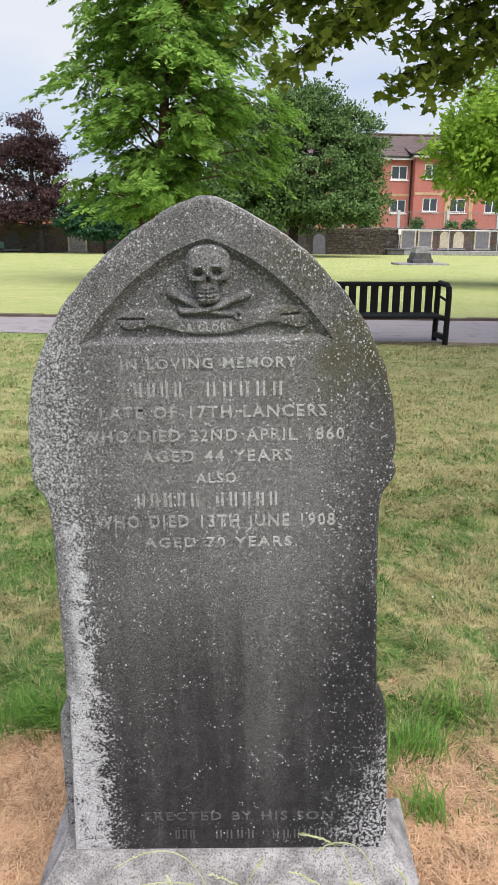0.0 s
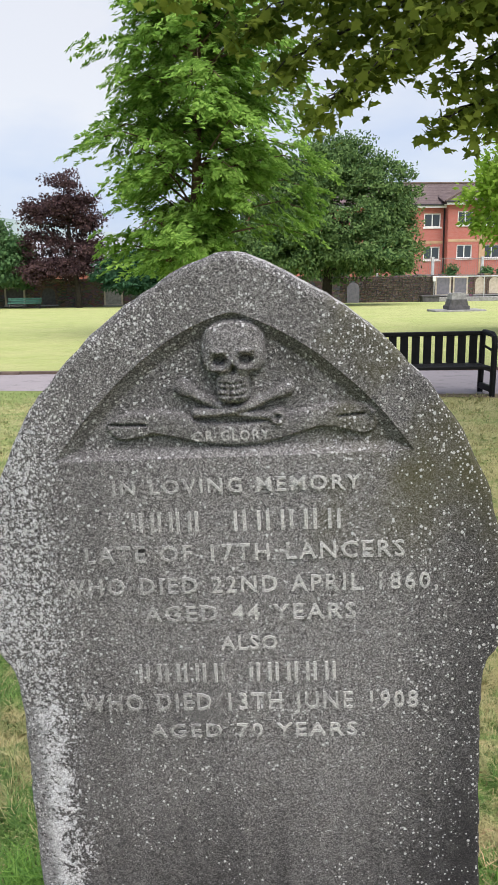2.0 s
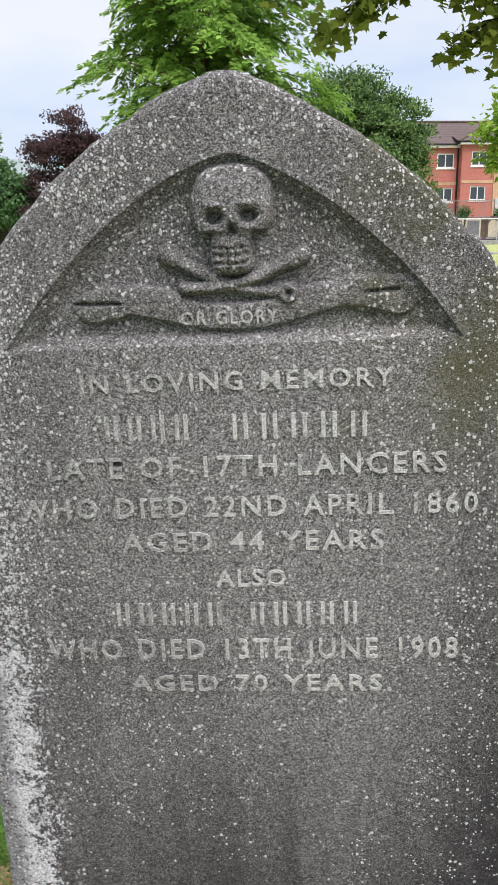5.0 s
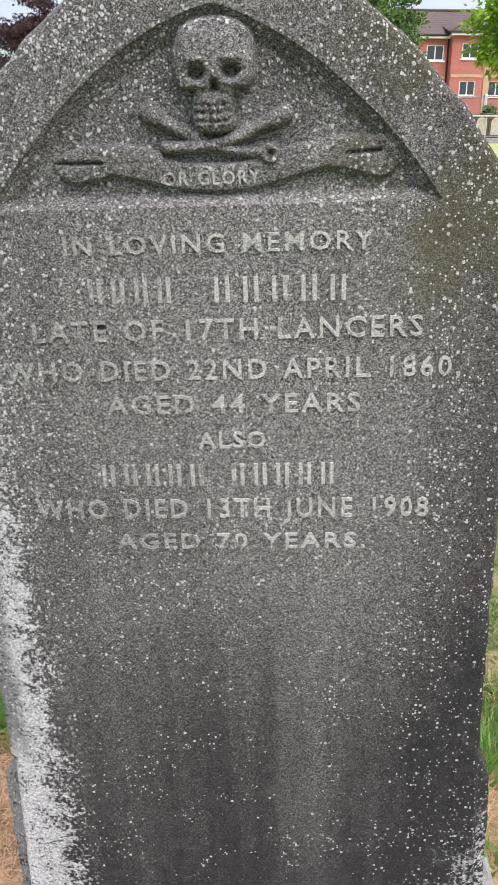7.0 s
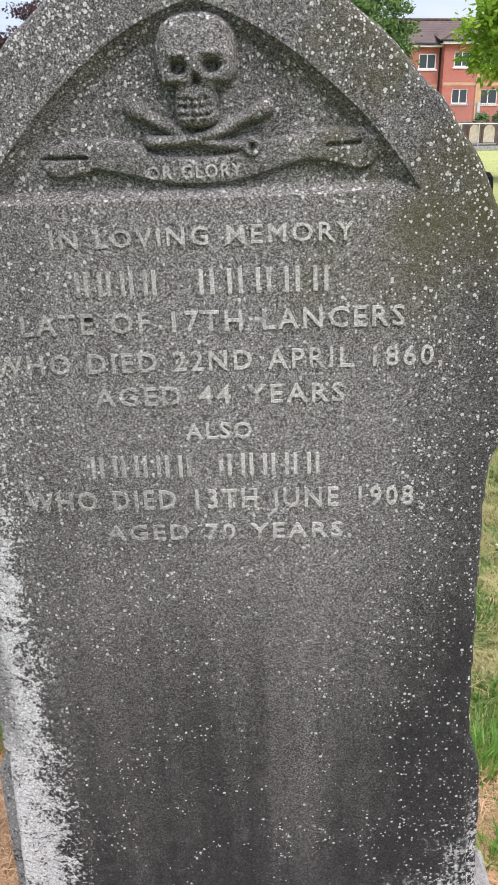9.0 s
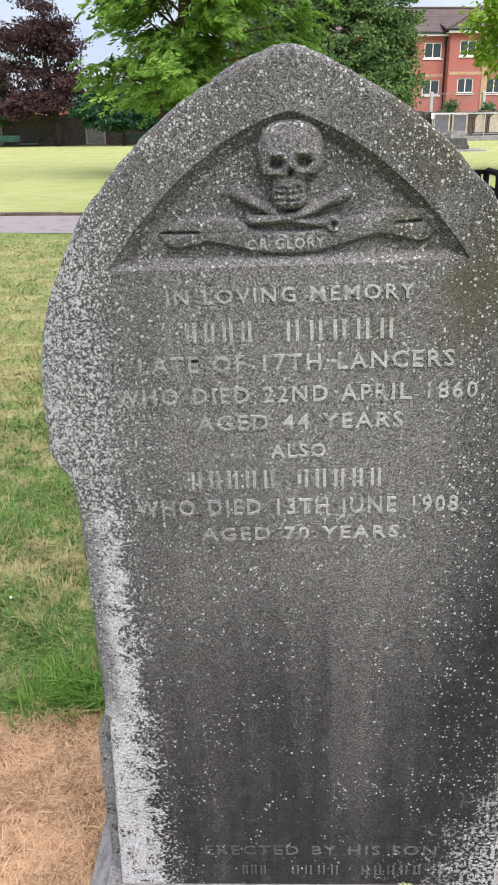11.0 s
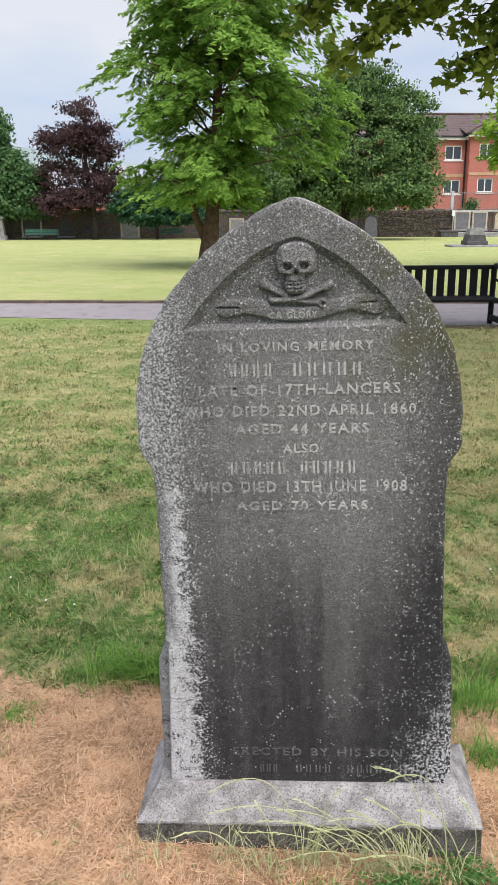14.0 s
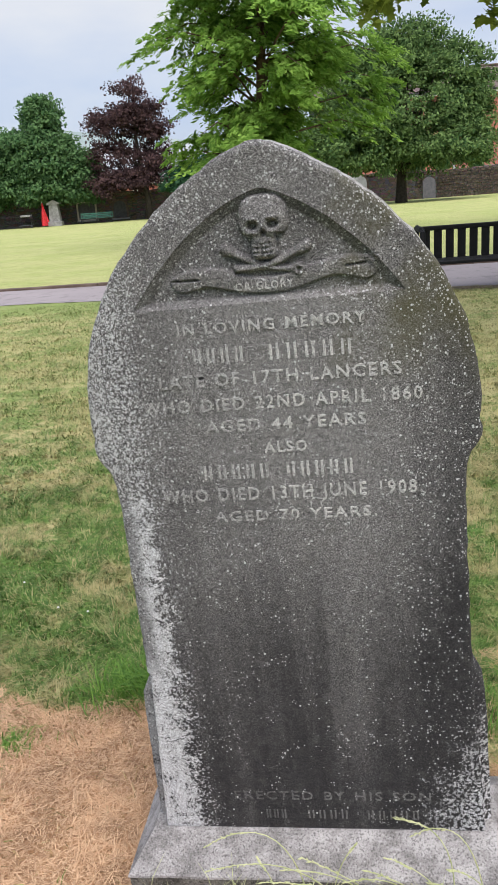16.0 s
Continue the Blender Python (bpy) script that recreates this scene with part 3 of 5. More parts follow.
for y, d, flared in ((0.0, 0.011, False), (0.003, 0.004, False), (0.010, 0.0, False), (0.030, 0.001, False), (0.040, 0.003, True), (0.118, 0.0, True), (0.128, 0.006, True)):
    ring = []
    for x, z in outline:
        wx, wz = worn(x if flared else front_edge(x, z), z, d)
        ring.append(bm.verts.new((wx, y, wz)))
    rings.append(ring)
for a, b in zip(rings, rings[1:]):
    for i in range(len(a)):
        j = (i + 1) % len(a)
        bm.faces.new((a[i], a[j], b[j], b[i]))
bm.faces.new(rings[-1])
# front face with the arched opening of the carved panel
hole = [bm.verts.new((x, 0.0, z)) for x, z in ARCH]
bm.edges.ensure_lookup_table()
loop_edges = [bm.edges.get((rings[0][i], rings[0][(i + 1) % len(outline)])) for i in range(len(outline))]
hole_edges = [bm.edges.new((a, b)) for a, b in zip(hole, hole[1:] + hole[:1])]
bmesh.ops.triangle_fill(bm, use_beauty=True, use_dissolve=False, edges=loop_edges + hole_edges)
slab = part("slab", bm, STONE, grave)


def seg_dist(px, pz, ax, az, bx, bz):
    t = np.clip(((px - ax) * (bx - ax) + (pz - az) * (bz - az)) / ((bx - ax) ** 2 + (bz - az) ** 2), 0, 1)
    return np.hypot(px - ax - t * (bx - ax), pz - az - t * (bz - az)), t


def dome(px, pz, cx, cz, rx, rz, h):
    q = 1 - ((px - cx) / rx) ** 2 - ((pz - cz) / rz) ** 2
    return h * np.sqrt(np.maximum(q, 0.0))


def ease(v, lo, hi):
    t = np.clip((v - lo) / (hi - lo), 0, 1)
    return t * t * (3 - 2 * t)


# the carved panel: a recessed field with hollow moulded edge, skull, crossed bones and ribbon
STEP = 0.0015
gx, gz = np.meshgrid(np.arange(-0.275, 0.262, STEP), np.arange(1.2575, 1.4760, STEP))
dist = np.full(gx.shape, 9.0)
for (ax, az), (bx, bz) in zip(ARCH, ARCH[1:]):
    dist = np.minimum(dist, seg_dist(gx, gz, ax, az, bx, bz)[0])
arch_x, arch_z = np.array(ARCH).T
top_z = np.interp(gx, arch_x, arch_z)
inside = gz < top_z
depth = 0.003 * ease(dist, 0.0, 0.002) + 0.016 * np.clip(dist / 0.0195, 0, 1)
depth = np.minimum(depth, 0.019 * np.clip((gz - 1.2625) / 0.013, 0, 1))
rise = np.zeros(gx.shape)
# ribbon: a sagging middle strip between two waving ends, each split by a fold
RIB_TOP = [(-0.192, 1.316), (-0.175, 1.326), (-0.150, 1.3325), (-0.115, 1.334), (-0.090, 1.331), (-0.066, 1.325), (-0.056, 1.317), (-0.030, 1.3115), (0.000, 1.3095), (0.030, 1.3115), (0.060, 1.318), (0.088, 1.326), (0.131, 1.335), (0.165, 1.337), (0.190, 1.333), (0.206, 1.324)]
RIB_LOW = [(-0.192, 1.308), (-0.180, 1.294), (-0.165, 1.288), (-0.150, 1.2905), (-0.120, 1.2975), (-0.098, 1.2930), (-0.060, 1.2835), (-0.030, 1.2780), (0.000, 1.2760), (0.030, 1.2775), (0.053, 1.2810), (0.098, 1.2930), (0.120, 1.2995), (0.141, 1.2990), (0.165, 1.2930), (0.185, 1.2860), (0.206, 1.2930)]
top_r, low_r = (np.interp(gx, *np.array(line).T) for line in (RIB_TOP, RIB_LOW))
band = ease(np.minimum(top_r - gz, gz - low_r), -0.001, 0.004) * ease(0.206 - gx, 0, 0.006) * ease(gx + 0.192, 0, 0.006)
roll_ = 0.78 + 0.22 * np.cos(np.clip((gz - low_r) / np.maximum(top_r - low_r, 0.004) - 0.62, -1, 1) * 2.6)
height_ = np.interp(gx, (-0.19, -0.15, -0.09, -0.057, -0.052, 0.0, 0.075, 0.10, 0.15, 0.20), (0.009, 0.013, 0.0135, 0.0135, 0.0105, 0.0125, 0.0115, 0.013, 0.014, 0.009))
rise = np.maximum(rise, height_ * band * roll_)
for ax, az, bx, bz in ((-0.186, 1.3135, -0.132, 1.3130), (0.150, 1.3165, 0.186, 1.3185)):
    rise -= 0.010 * ease(0.0034 - seg_dist(gx, gz, ax, az, bx, bz)[0], 0, 0.0034) * (rise > 0.004)


# crossed bones; the one from the upper right lies over the other
def bone(line, radius, knob_size, high):
    global rise
    knob = np.minimum(np.hypot(gx - line[0][0] - 0.003, gz - line[0][1] - 0.005), np.hypot(gx - line[0][0] + 0.003, gz - line[0][1] + 0.004))
    rr = radius + knob_size * ease(0.018 - knob, 0, 0.014)
    for (ax, az), (bx, bz) in zip(line, line[1:]):
        d, t = seg_dist(gx, gz, ax, az, bx, bz)
        rise = np.maximum(rise, high * np.sqrt(np.maximum(1 - (d / rr) ** 2, 0)))


bone(((-0.075, 1.3655), (-0.040, 1.3460), (-0.014, 1.3345)), 0.0080, 0.0055, 0.0150)
bone(((0.056, 1.3190), (0.030, 1.3215), (0.004, 1.3260)), 0.0062, 0.002, 0.0150)
bone(((0.078, 1.3590), (0.060, 1.3520), (0.032, 1.3385), (0.004, 1.3300), (-0.026, 1.3275), (-0.056, 1.3275)), 0.0075, 0.0050, 0.0185)
ring = np.hypot(gx - 0.0625, gz - 1.3185)
rise = np.maximum(rise, 0.0185 * ease(0.0130 - ring, 0, 0.0035))
rise -= 0.0085 * ease(0.0062 - ring, 0, 0.004)
# skull: round cranium with wide cheekbones, a narrow jaw, then hollows and teeth
SX = gx - 0.003
q = 1 - np.abs(SX / 0.0475) ** 2.5 - np.abs((gz - 1.4150) / 0.0455) ** 2.5
cheek_z = 1.3860 + 0.010 * ease(np.abs(SX), 0.034, 0.049) - 0.022 * ease(0.023 - np.abs(SX), 0, 0.008)
cranium = 0.033 * np.maximum(q, 0) ** 0.42 * ease(gz - cheek_z, -0.001, 0.0045)
rise = np.maximum(rise, cranium)
jaw = np.clip(1 - np.abs((gx - 0.000) / 0.0235) ** 4 - np.abs((gz - 1.3655) / 0.0245) ** 4, 0, 1)
rise = np.maximum(rise, 0.029 * jaw ** 0.35)
for ex, ez in ((-0.0165, 1.4045), (0.0215, 1.4055)):
    wide = ((gx - ex) / 0.0155) ** 2 + ((gz - ez) / 0.0120) ** 2
    pit_ = ((gx - ex) / 0.0095) ** 2 + ((gz - ez) / 0.0072) ** 2
    rise -= 0.005 * ease(1.0 - wide, 0, 0.8) + 0.013 * ease(1.15 - pit_, 0, 0.6)
    rise += 0.0035 * ease(1.0 - ((gx - ex) / 0.016) ** 2 - ((gz - ez - 0.0135) / 0.0045) ** 2, 0, 0.9)
    rise += 0.0040 * ease(1.0 - ((gx - ex) / 0.012) ** 2 - ((gz - ez + 0.0125) / 0.0042) ** 2, 0, 0.9)
rise += 0.0035 * ease(1.0 - (SX / 0.0050) ** 2 - ((gz - 1.4010) / 0.012) ** 2, 0, 0.9)
nose = ease(1.0 - np.abs(SX) / (0.0022 + 0.36 * np.clip(1.4000 - gz, 0, 0.016)), 0, 0.5) * ease(gz, 1.3845, 1.3870) * ease(1.4000 - gz, 0, 0.003)
rise -= 0.012 * nose
for cx in (-0.0285, 0.0335):
    rise -= 0.006 * ease(1.0 - ((gx - cx) / 0.009) ** 2 - ((gz - 1.3830) / 0.008) ** 2, 0, 0.8) * (rise > 0.004)
mouth = ease(0.0205 - np.abs(gx - 0.0005), 0, 0.002) * ease(0.0105 - np.abs(gz - 1.3625 - 6.0 * gx ** 2), 0, 0.002)
rise -= 0.006 * mouth
for row_z in (1.3675, 1.3580):
    for k in range(-2, 3):
        tx = 0.0005 + k * 0.0080
        rise += dome(gx, gz, tx, row_z + 6.0 * tx ** 2, 0.0039, 0.0046, 0.0065)
rise += 0.0012 * np.array([[noise.noise(Vector((a * 90, b * 90, 1.0))) for a, b in zip(ra, rb)] for ra, rb in zip(gx, gz)])
y_field = np.where(inside, depth - rise * ease(depth, 0.003, 0.014), 0.0)
bm = bmesh.new()
cells = {}
for r in range(gx.shape[0]):
    for c in range(gx.shape[1]):
        zz = min(gz[r, c], top_z[r, c] + 0.0015)
        cells[r, c] = bm.verts.new((gx[r, c], y_field[r, c] + 0.0005, zz))
for r in range(gx.shape[0] - 1):
    for c in range(gx.shape[1] - 1):
        if inside[r, c] or inside[r, c + 1]:
            bm.faces.new((cells[r, c], cells[r, c + 1], cells[r + 1, c + 1], cells[r + 1, c]))
bmesh.ops.delete(bm, geom=[v for v in bm.verts if not v.link_faces], context="VERTS")
relief = part("carved_relief", bm, STONE, grave, "carved skull over crossed bones and a ribbon", True)


def lettering(text, cx, base, width, height, name="letter", y=0.0, raised=0.0026, material=None):
    cu = bpy.data.curves.new("letters", "FONT")
    cu.body, cu.align_x, cu.space_character, cu.extrude, cu.resolution_u = text, "CENTER", 1.22, 0.02, 2
    cu.space_word, cu.offset = 1.2, 0.010
    tmp = new("letters", cu)
    dg = bpy.context.evaluated_depsgraph_get()
    me = bpy.data.meshes.new_from_object(tmp.evaluated_get(dg))
    bpy.data.objects.remove(tmp)
    co = np.empty(len(me.vertices) * 3, np.float32)
    me.vertices.foreach_get("co", co)
    co = co.reshape(-1, 3)
    lo, hi = co.min(0), co.max(0)
    cap = 0.70
    out = np.empty_like(co)
    out[:, 0] = cx + ((co[:, 0] - lo[0]) / (hi[0] - lo[0]) - 0.5) * width
    out[:, 2] = base + co[:, 1] / cap * height
    out[:, 1] = y + 0.002 - (co[:, 2] > 0) * (raised + 0.002)
    me.vertices.foreach_set("co", out.ravel())
    me.update()
    bm = bmesh.new()
    bm.from_mesh(me)
    bpy.data.meshes.remove(me)
    bmesh.ops.remove_doubles(bm, verts=bm.verts, dist=0.00002)
    left = set(bm.verts)
    while left:
        todo, piece = [left.pop()], set()
        while todo:
            v = todo.pop()
            piece.add(v)
            for e in v.link_edges:
                o = e.other_vert(v)
                if o in left:
                    left.discard(o)
                    todo.append(o)
        one = bmesh.new()
        match = {v: one.verts.new(v.co) for v in piece}
        for f in {f for v in piece for f in v.link_faces}:
            one.faces.new([match[v] for v in f.verts])
        part(name, one, material or LETTER, grave)
    bm.free()


def bars(x0, x1, base, height, count, y=0.0, material=None):
    """Two narrow upright bars for each lost letter."""
    pitch = (x1 - x0) / count
    for i in range(count):
        for k in (0.10, 0.48):
            a = x0 + (i + k) * pitch
            part("worn_bar", box(a, a + 0.0052 * height / 0.031, y - 0.0024, y + 0.002, base, base + height, 0.0006), material or LETTER, grave)


lettering("IN LOVING MEMORY", -0.003, 1.2105, 0.366, 0.0215)
bars(-0.164, -0.052, 1.151, 0.031, 4)
bars(-0.012, 0.162, 1.150, 0.031, 5)
lettering("LATE OF 17TH LANCERS", 0.003, 1.1045, 0.479, 0.0255)
lettering("WHO DIED 22ND APRIL 1860,", 0.006, 1.053, 0.570, 0.0255)
lettering("AGED 44 YEARS", 0.0076, 1.0075, 0.322, 0.0245)
lettering("ALSO", 0.005, 0.9587, 0.087, 0.0225)
bars(-0.172, -0.025, 0.905, 0.031, 5)
bars(0.000, 0.146, 0.905, 0.031, 5)
lettering("WHO DIED 13TH JUNE 1908.", 0.004, 0.857, 0.536, 0.028)
lettering("AGED 70 YEARS.", 0.010, 0.8098, 0.338, 0.0225)
lettering("ERECTED BY HIS SON", 0.030, 0.084, 0.460, 0.024, raised=0.0010, material=FAINT)
bars(-0.130, -0.075, 0.030, 0.024, 3, material=FAINT)
bars(-0.030, 0.075, 0.030, 0.024, 4, material=FAINT)
bars(0.110, 0.240, 0.030, 0.024, 5, material=FAINT)
lettering("OR GLORY", -0.006, 1.2865, 0.112, 0.0150, y=0.0075, raised=0.0022)

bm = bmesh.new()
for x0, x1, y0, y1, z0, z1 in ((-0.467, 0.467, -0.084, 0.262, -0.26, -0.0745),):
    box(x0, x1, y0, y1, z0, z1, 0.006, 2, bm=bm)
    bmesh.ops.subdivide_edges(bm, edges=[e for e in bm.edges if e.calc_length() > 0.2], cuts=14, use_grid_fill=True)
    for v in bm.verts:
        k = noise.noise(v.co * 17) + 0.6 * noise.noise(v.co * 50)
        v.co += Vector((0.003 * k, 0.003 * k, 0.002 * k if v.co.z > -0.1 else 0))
part("plinth_base", bm, PLINTH_FACE, grave, "stained brown-grey front face of the plinth, its shade coloured in")
bm = bmesh.new()
levels = [(-0.468, 0.468, -0.085, 0.263, -0.078), (-0.467, 0.467, -0.084, 0.262, -0.072), (-0.460, 0.460, -0.077, 0.255, -0.066), (-0.412, 0.412, -0.010, 0.150, -0.004), (-0.405, 0.405, 0.0, 0.140, -0.002)]
prev = None
for x0, x1, y0, y1, z in levels:
    pts = [(x0 + (x1 - x0) * i / 24, y0) for i in range(24)] + [(x1, y0 + (y1 - y0) * i / 6) for i in range(6)] + [(x1 - (x1 - x0) * i / 24, y1) for i in range(24)] + [(x0, y1 - (y1 - y0) * i / 6) for i in range(6)]
    ring = []
    for x, y in pts:
        k = noise.noise(Vector((x * 19, y * 19, z * 9)))
        ring.append(bm.verts.new((x + 0.003 * k, y + 0.003 * k, z + (0.0025 * k if z > -0.2 else 0))))
    if prev:
        for i in range(len(ring)):
            j = (i + 1) % len(ring)
            bm.faces.new((prev[i], prev[j], ring[j], ring[i]))
    prev = ring
bm.faces.new(prev)
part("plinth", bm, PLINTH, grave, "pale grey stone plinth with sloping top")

# ---- the black bench by the path ----
bench = thing("park_bench", pose(3.57, 11.30, 0.0, 0, 0, -1.0), "black recycled plastic park bench with upright back slats beside the path", "bench")
BL, BD = 0.93, 0.23
for i in range(11):
    x = -0.80 + i * 0.16
    part("back_slat", box(x - 0.052, x + 0.052, BD - 0.02, BD + 0.02, 0.40, 0.80, 0.006), BLACK, bench)
part("top_rail", box(-BL, BL, BD - 0.035, BD + 0.03, 0.785, 0.845, 0.015, 2), BLACK, bench)
part("bottom_rail", box(-BL + 0.05, BL - 0.05, BD - 0.03, BD + 0.03, 0.345, 0.415, 0.01), BLACK, bench)
for i in range(4):
    y = -0.19 + i * 0.105
    part("seat_board", box(-BL + 0.04, BL - 0.04, y - 0.046, y + 0.046, 0.375, 0.415, 0.008), BLACK, bench)
for s in (-1, 1):
    x = s * BL
    end = part("end_frame", tube([(x, -BD + 0.03, 0.0), (x, -BD + 0.01, 0.40), (x, -BD, 0.70), (x, -BD + 0.02, 0.79), (x, -BD + 0.09, 0.825), (x, BD - 0.06, 0.835), (x, BD, 0.80), (x, BD + 0.01, 0.40), (x, BD + 0.03, 0.0)], 0.040, 8), BLACK, bench)
    part("foot_bar", box(x - 0.03, x + 0.03, -BD + 0.03, BD + 0.02, 0.06, 0.14, 0.008), BLACK, end)
    part("seat_bearer", box(x - 0.03, x + 0.03, -BD + 0.02, BD, 0.33, 0.39, 0.008), BLACK, end)
    part("arm_strut", tube([(x, -BD, 0.60), (x, BD, 0.66)], 0.018, 6), BLACK, end)

# ---- rubble wall across the far side, with tablets ----
WY, WX = 68.0, -0.5
rear = tagged(part("wall_north", bm=box(-75, 75, WY, WY + 0.5, -1.4, 0.98, 0.02), material=WALLSTONE), "old dark rubble stone boundary wall", "wall", kind="structure")
rng = random.Random(5)
bm = bmesh.new()
x = -75.0
while x < 75:
    w = rng.uniform(0.5, 1.3)
    box(x, x + w - 0.03, WY - 0.06, WY + 0.56, 0.97, 1.05 + rng.uniform(0, 0.16), 0.02, bm=bm)
    x += w
tagged(part("wall_coping", bm, WALLSTONE), "uneven rough stone coping on the boundary wall", "coping", kind="structure")
# every stone of the stretch of wall that shows between tree and tablets
stone_me = []
for k in range(5):
    b = box(-0.5, 0.5, -0.03, 0.03, -0.5, 0.5, 0.06)
    for v in b.verts:
        v.co += Vector((rng.uniform(-0.07, 0.07), rng.uniform(-0.01, 0.01), rng.uniform(-0.07, 0.07)))
    m_ = bpy.data.meshes.new("wall_stone")
    b.to_mesh(m_)
    b.free()
    m_.materials.append(WALLSTONE)
    stone_me.append(m_)
z = -1.0
while z < 0.9:
    h = rng.uniform(0.15, 0.27)
    x = 14.0 + rng.uniform(0, 0.3)
    while x < 22.3:
        w = rng.uniform(0.20, 0.66)
        drop, tall = rng.uniform(-0.05, 0.05), rng.uniform(0.8, 1.25)
        if not (14.4 < x + w / 2 < 15.8 and z < 0.75):
            ob = new("wall_stone", stone_me[rng.randrange(5)])
            ob.parent = rear
            ob.matrix_basis = Matrix.LocRotScale((x + w / 2, WY - 0.012 - rng.uniform(0, 0.02), z + h / 2 + drop), None, (w - 0.03, 1, (h - 0.025) * tall))
        x += w
    z += h


def arched(w, h, n=10):
    r = w / 2
    return [(-r, 0), (r, 0)] + [(r * math.cos(math.pi * i / n), h - r + r * math.sin(math.pi * i / n)) for i in range(n + 1)]


door = thing("door_1", pose(15.6 + WX, WY - 0.05, -1.0), "grey-violet boarded arched doorway in the boundary wall", "door", kind="structure")
part("door_leaf", prism(arched(1.0, 1.62), -0.02, 0.06), SLATE, door)
part("door_surround", prism(arched(1.24, 1.76), 0.02, 0.09), WALLSTONE, door)


def tablet(x, w, z0, z1, arch, mat, label):
    t = thing("wall_tablet", pose(x + WX, WY - 0.07, z0 + 0.07), label, "memorial tablet", "tablets on the wall")
    h = z1 - z0
    shape = arched(w, h) if arch else [(-w / 2, 0), (w / 2, 0), (w / 2, h), (-w / 2, h)]
    part("panel", prism(shape, -0.03, 0.05), mat, t)
    surround = arched(w + 0.30, h + 0.16) if arch else [(-w / 2 - 0.14, -0.04), (w / 2 + 0.14, -0.04), (w / 2 + 0.14, h + 0.12), (-w / 2 - 0.14, h + 0.12)]
    part("surround", prism(surround, 0.0, 0.06), PALE if not arch else KERB, t)
    part("sill", box(-w / 2 - 0.2, w / 2 + 0.2, -0.12, 0.06, -0.16, -0.045, 0.015), GREYSTONE, t)


tablet(23.05, 1.04, -0.48, 0.83, False, SLATE, "grey slate memorial tablet set in the wall")
tablet(24.50, 0.98, -0.48, 0.80, False, SLATE, "grey slate memorial tablet set in the wall")
tablet(26.15, 0.80, -0.48, 0.84, True, PALE, "pale round-headed memorial tablet on the wall")
tablet(27.35, 0.88, -0.48, 0.84, True, PALE, "pale round-headed memorial tablet on the wall")
tablet(29.40, 1.10, -0.50, 0.84, False, SLATE, "grey slate memorial tablet set in the wall")
tablet(6.95, 0.9, -0.9, 0.55, True, GREYSTONE, "grey round-headed memorial tablet on the wall")
tablet(10.1, 1.3, -0.75, 1.05, True, CAPSTONE, "pale granite round-headed memorial against the wall")
tablet(4.8, 0.9, -0.85, 0.35, False, GREYSTONE, "grey stone memorial tablet set in the wall")
tablet(-3.6, 1.2, -0.9, 0.25, False, GREYSTONE, "grey stone memorial tablet set in the wall")
# dark granite on these two puts the trees' shade into their colour
tablet(-11.2, 1.3, -0.8, 0.45, False, DARKSTONE, "grey stone memorial tablet, coloured dark for the shaded wall")
tablet(-8.6, 1.0, -0.8, 0.45, True, DARKSTONE, "grey stone memorial tablet, coloured dark for the shaded wall")
rail = thing("pipe_rail", pose(22.2 + WX, WY - 0.35, 0.07), "pale galvanised pipe rail on posts before the tablets", "rail")
part("rail", tube([(0, 0, 0.93), (10.5, 0, 0.90)], 0.045, 8), GALV, rail)
for x in (0.0, 4.2, 8.4):
    part("post", tube([(x, 0, -1.05), (x, 0, 0.95)], 0.035, 8), GALV, rail)
part("bracket", box(-0.12, 0.12, -0.05, 0.05, 0.55, 0.98, 0.02), WHITE, rail)
chest = thing("chest_tomb", pose(21.7 + WX, WY - 0.9, -1.0), "dark stone chest tomb at the foot of the wall", "tomb")
part("body", box(-0.7, 0.7, -0.35, 0.35, 0.0, 0.42, 0.02), DARKSTONE, chest)
part("lid", box(-0.8, 0.8, -0.42, 0.42, 0.42, 0.52, 0.02), DARKSTONE, chest)
ledge = thing("stone_ledge", pose(26.6 + WX, WY - 0.5, -1.0), "long mossy grey stone ledge below the tablets", "ledge")
part("block", box(-4.2, 6.0, -0.25, 0.35, 0.0, 0.36, 0.03), GREYSTONE, ledge)

iron = thing("iron_railing", pose(-22.0, 67.0, -1.0), "low dark iron railing at the lawn edge", "railing")
for i in range(36):
    part("bar", tube([(i * 0.16, 0, 0), (i * 0.16, 0, 0.95)], 0.016, 5), STEEL, iron)
part("rail", box(-0.05, 5.7, -0.02, 0.02, 0.84, 0.88), STEEL, iron)
part("rail", box(-0.05, 5.7, -0.02, 0.02, 0.12, 0.16), STEEL, iron)

# ---- brick apartment block beyond the wall ----
BY = 78.0
house = thing("apartment_building", pose(-0.57, BY, -1.12), "red brick apartment building with brown tiled roof", "building")


def wall_with_windows(x0, x1, y, z1, wins, name="wall"):
    """A wall pierced by its windows: the strips of brick round them, joined."""
    bm = bmesh.new()
    xs_ = sorted({x0, x1, *[w[0] for w in wins], *[w[1] for w in wins]})
    zs_ = sorted({0.0, z1, *[w[2] for w in wins], *[w[3] for w in wins]})
    for a, b in zip(xs_, xs_[1:]):
        for c, d in zip(zs_, zs_[1:]):
            mx, mz = (a + b) / 2, (c + d) / 2
            if not any(w[0] < mx < w[1] and w[2] < mz < w[3] for w in wins):
                box(a, b, y, y + 0.3, c, d, bm=bm)
    bmesh.ops.remove_doubles(bm, verts=bm.verts, dist=0.001)
    return part(name, bm, BRICK, house)


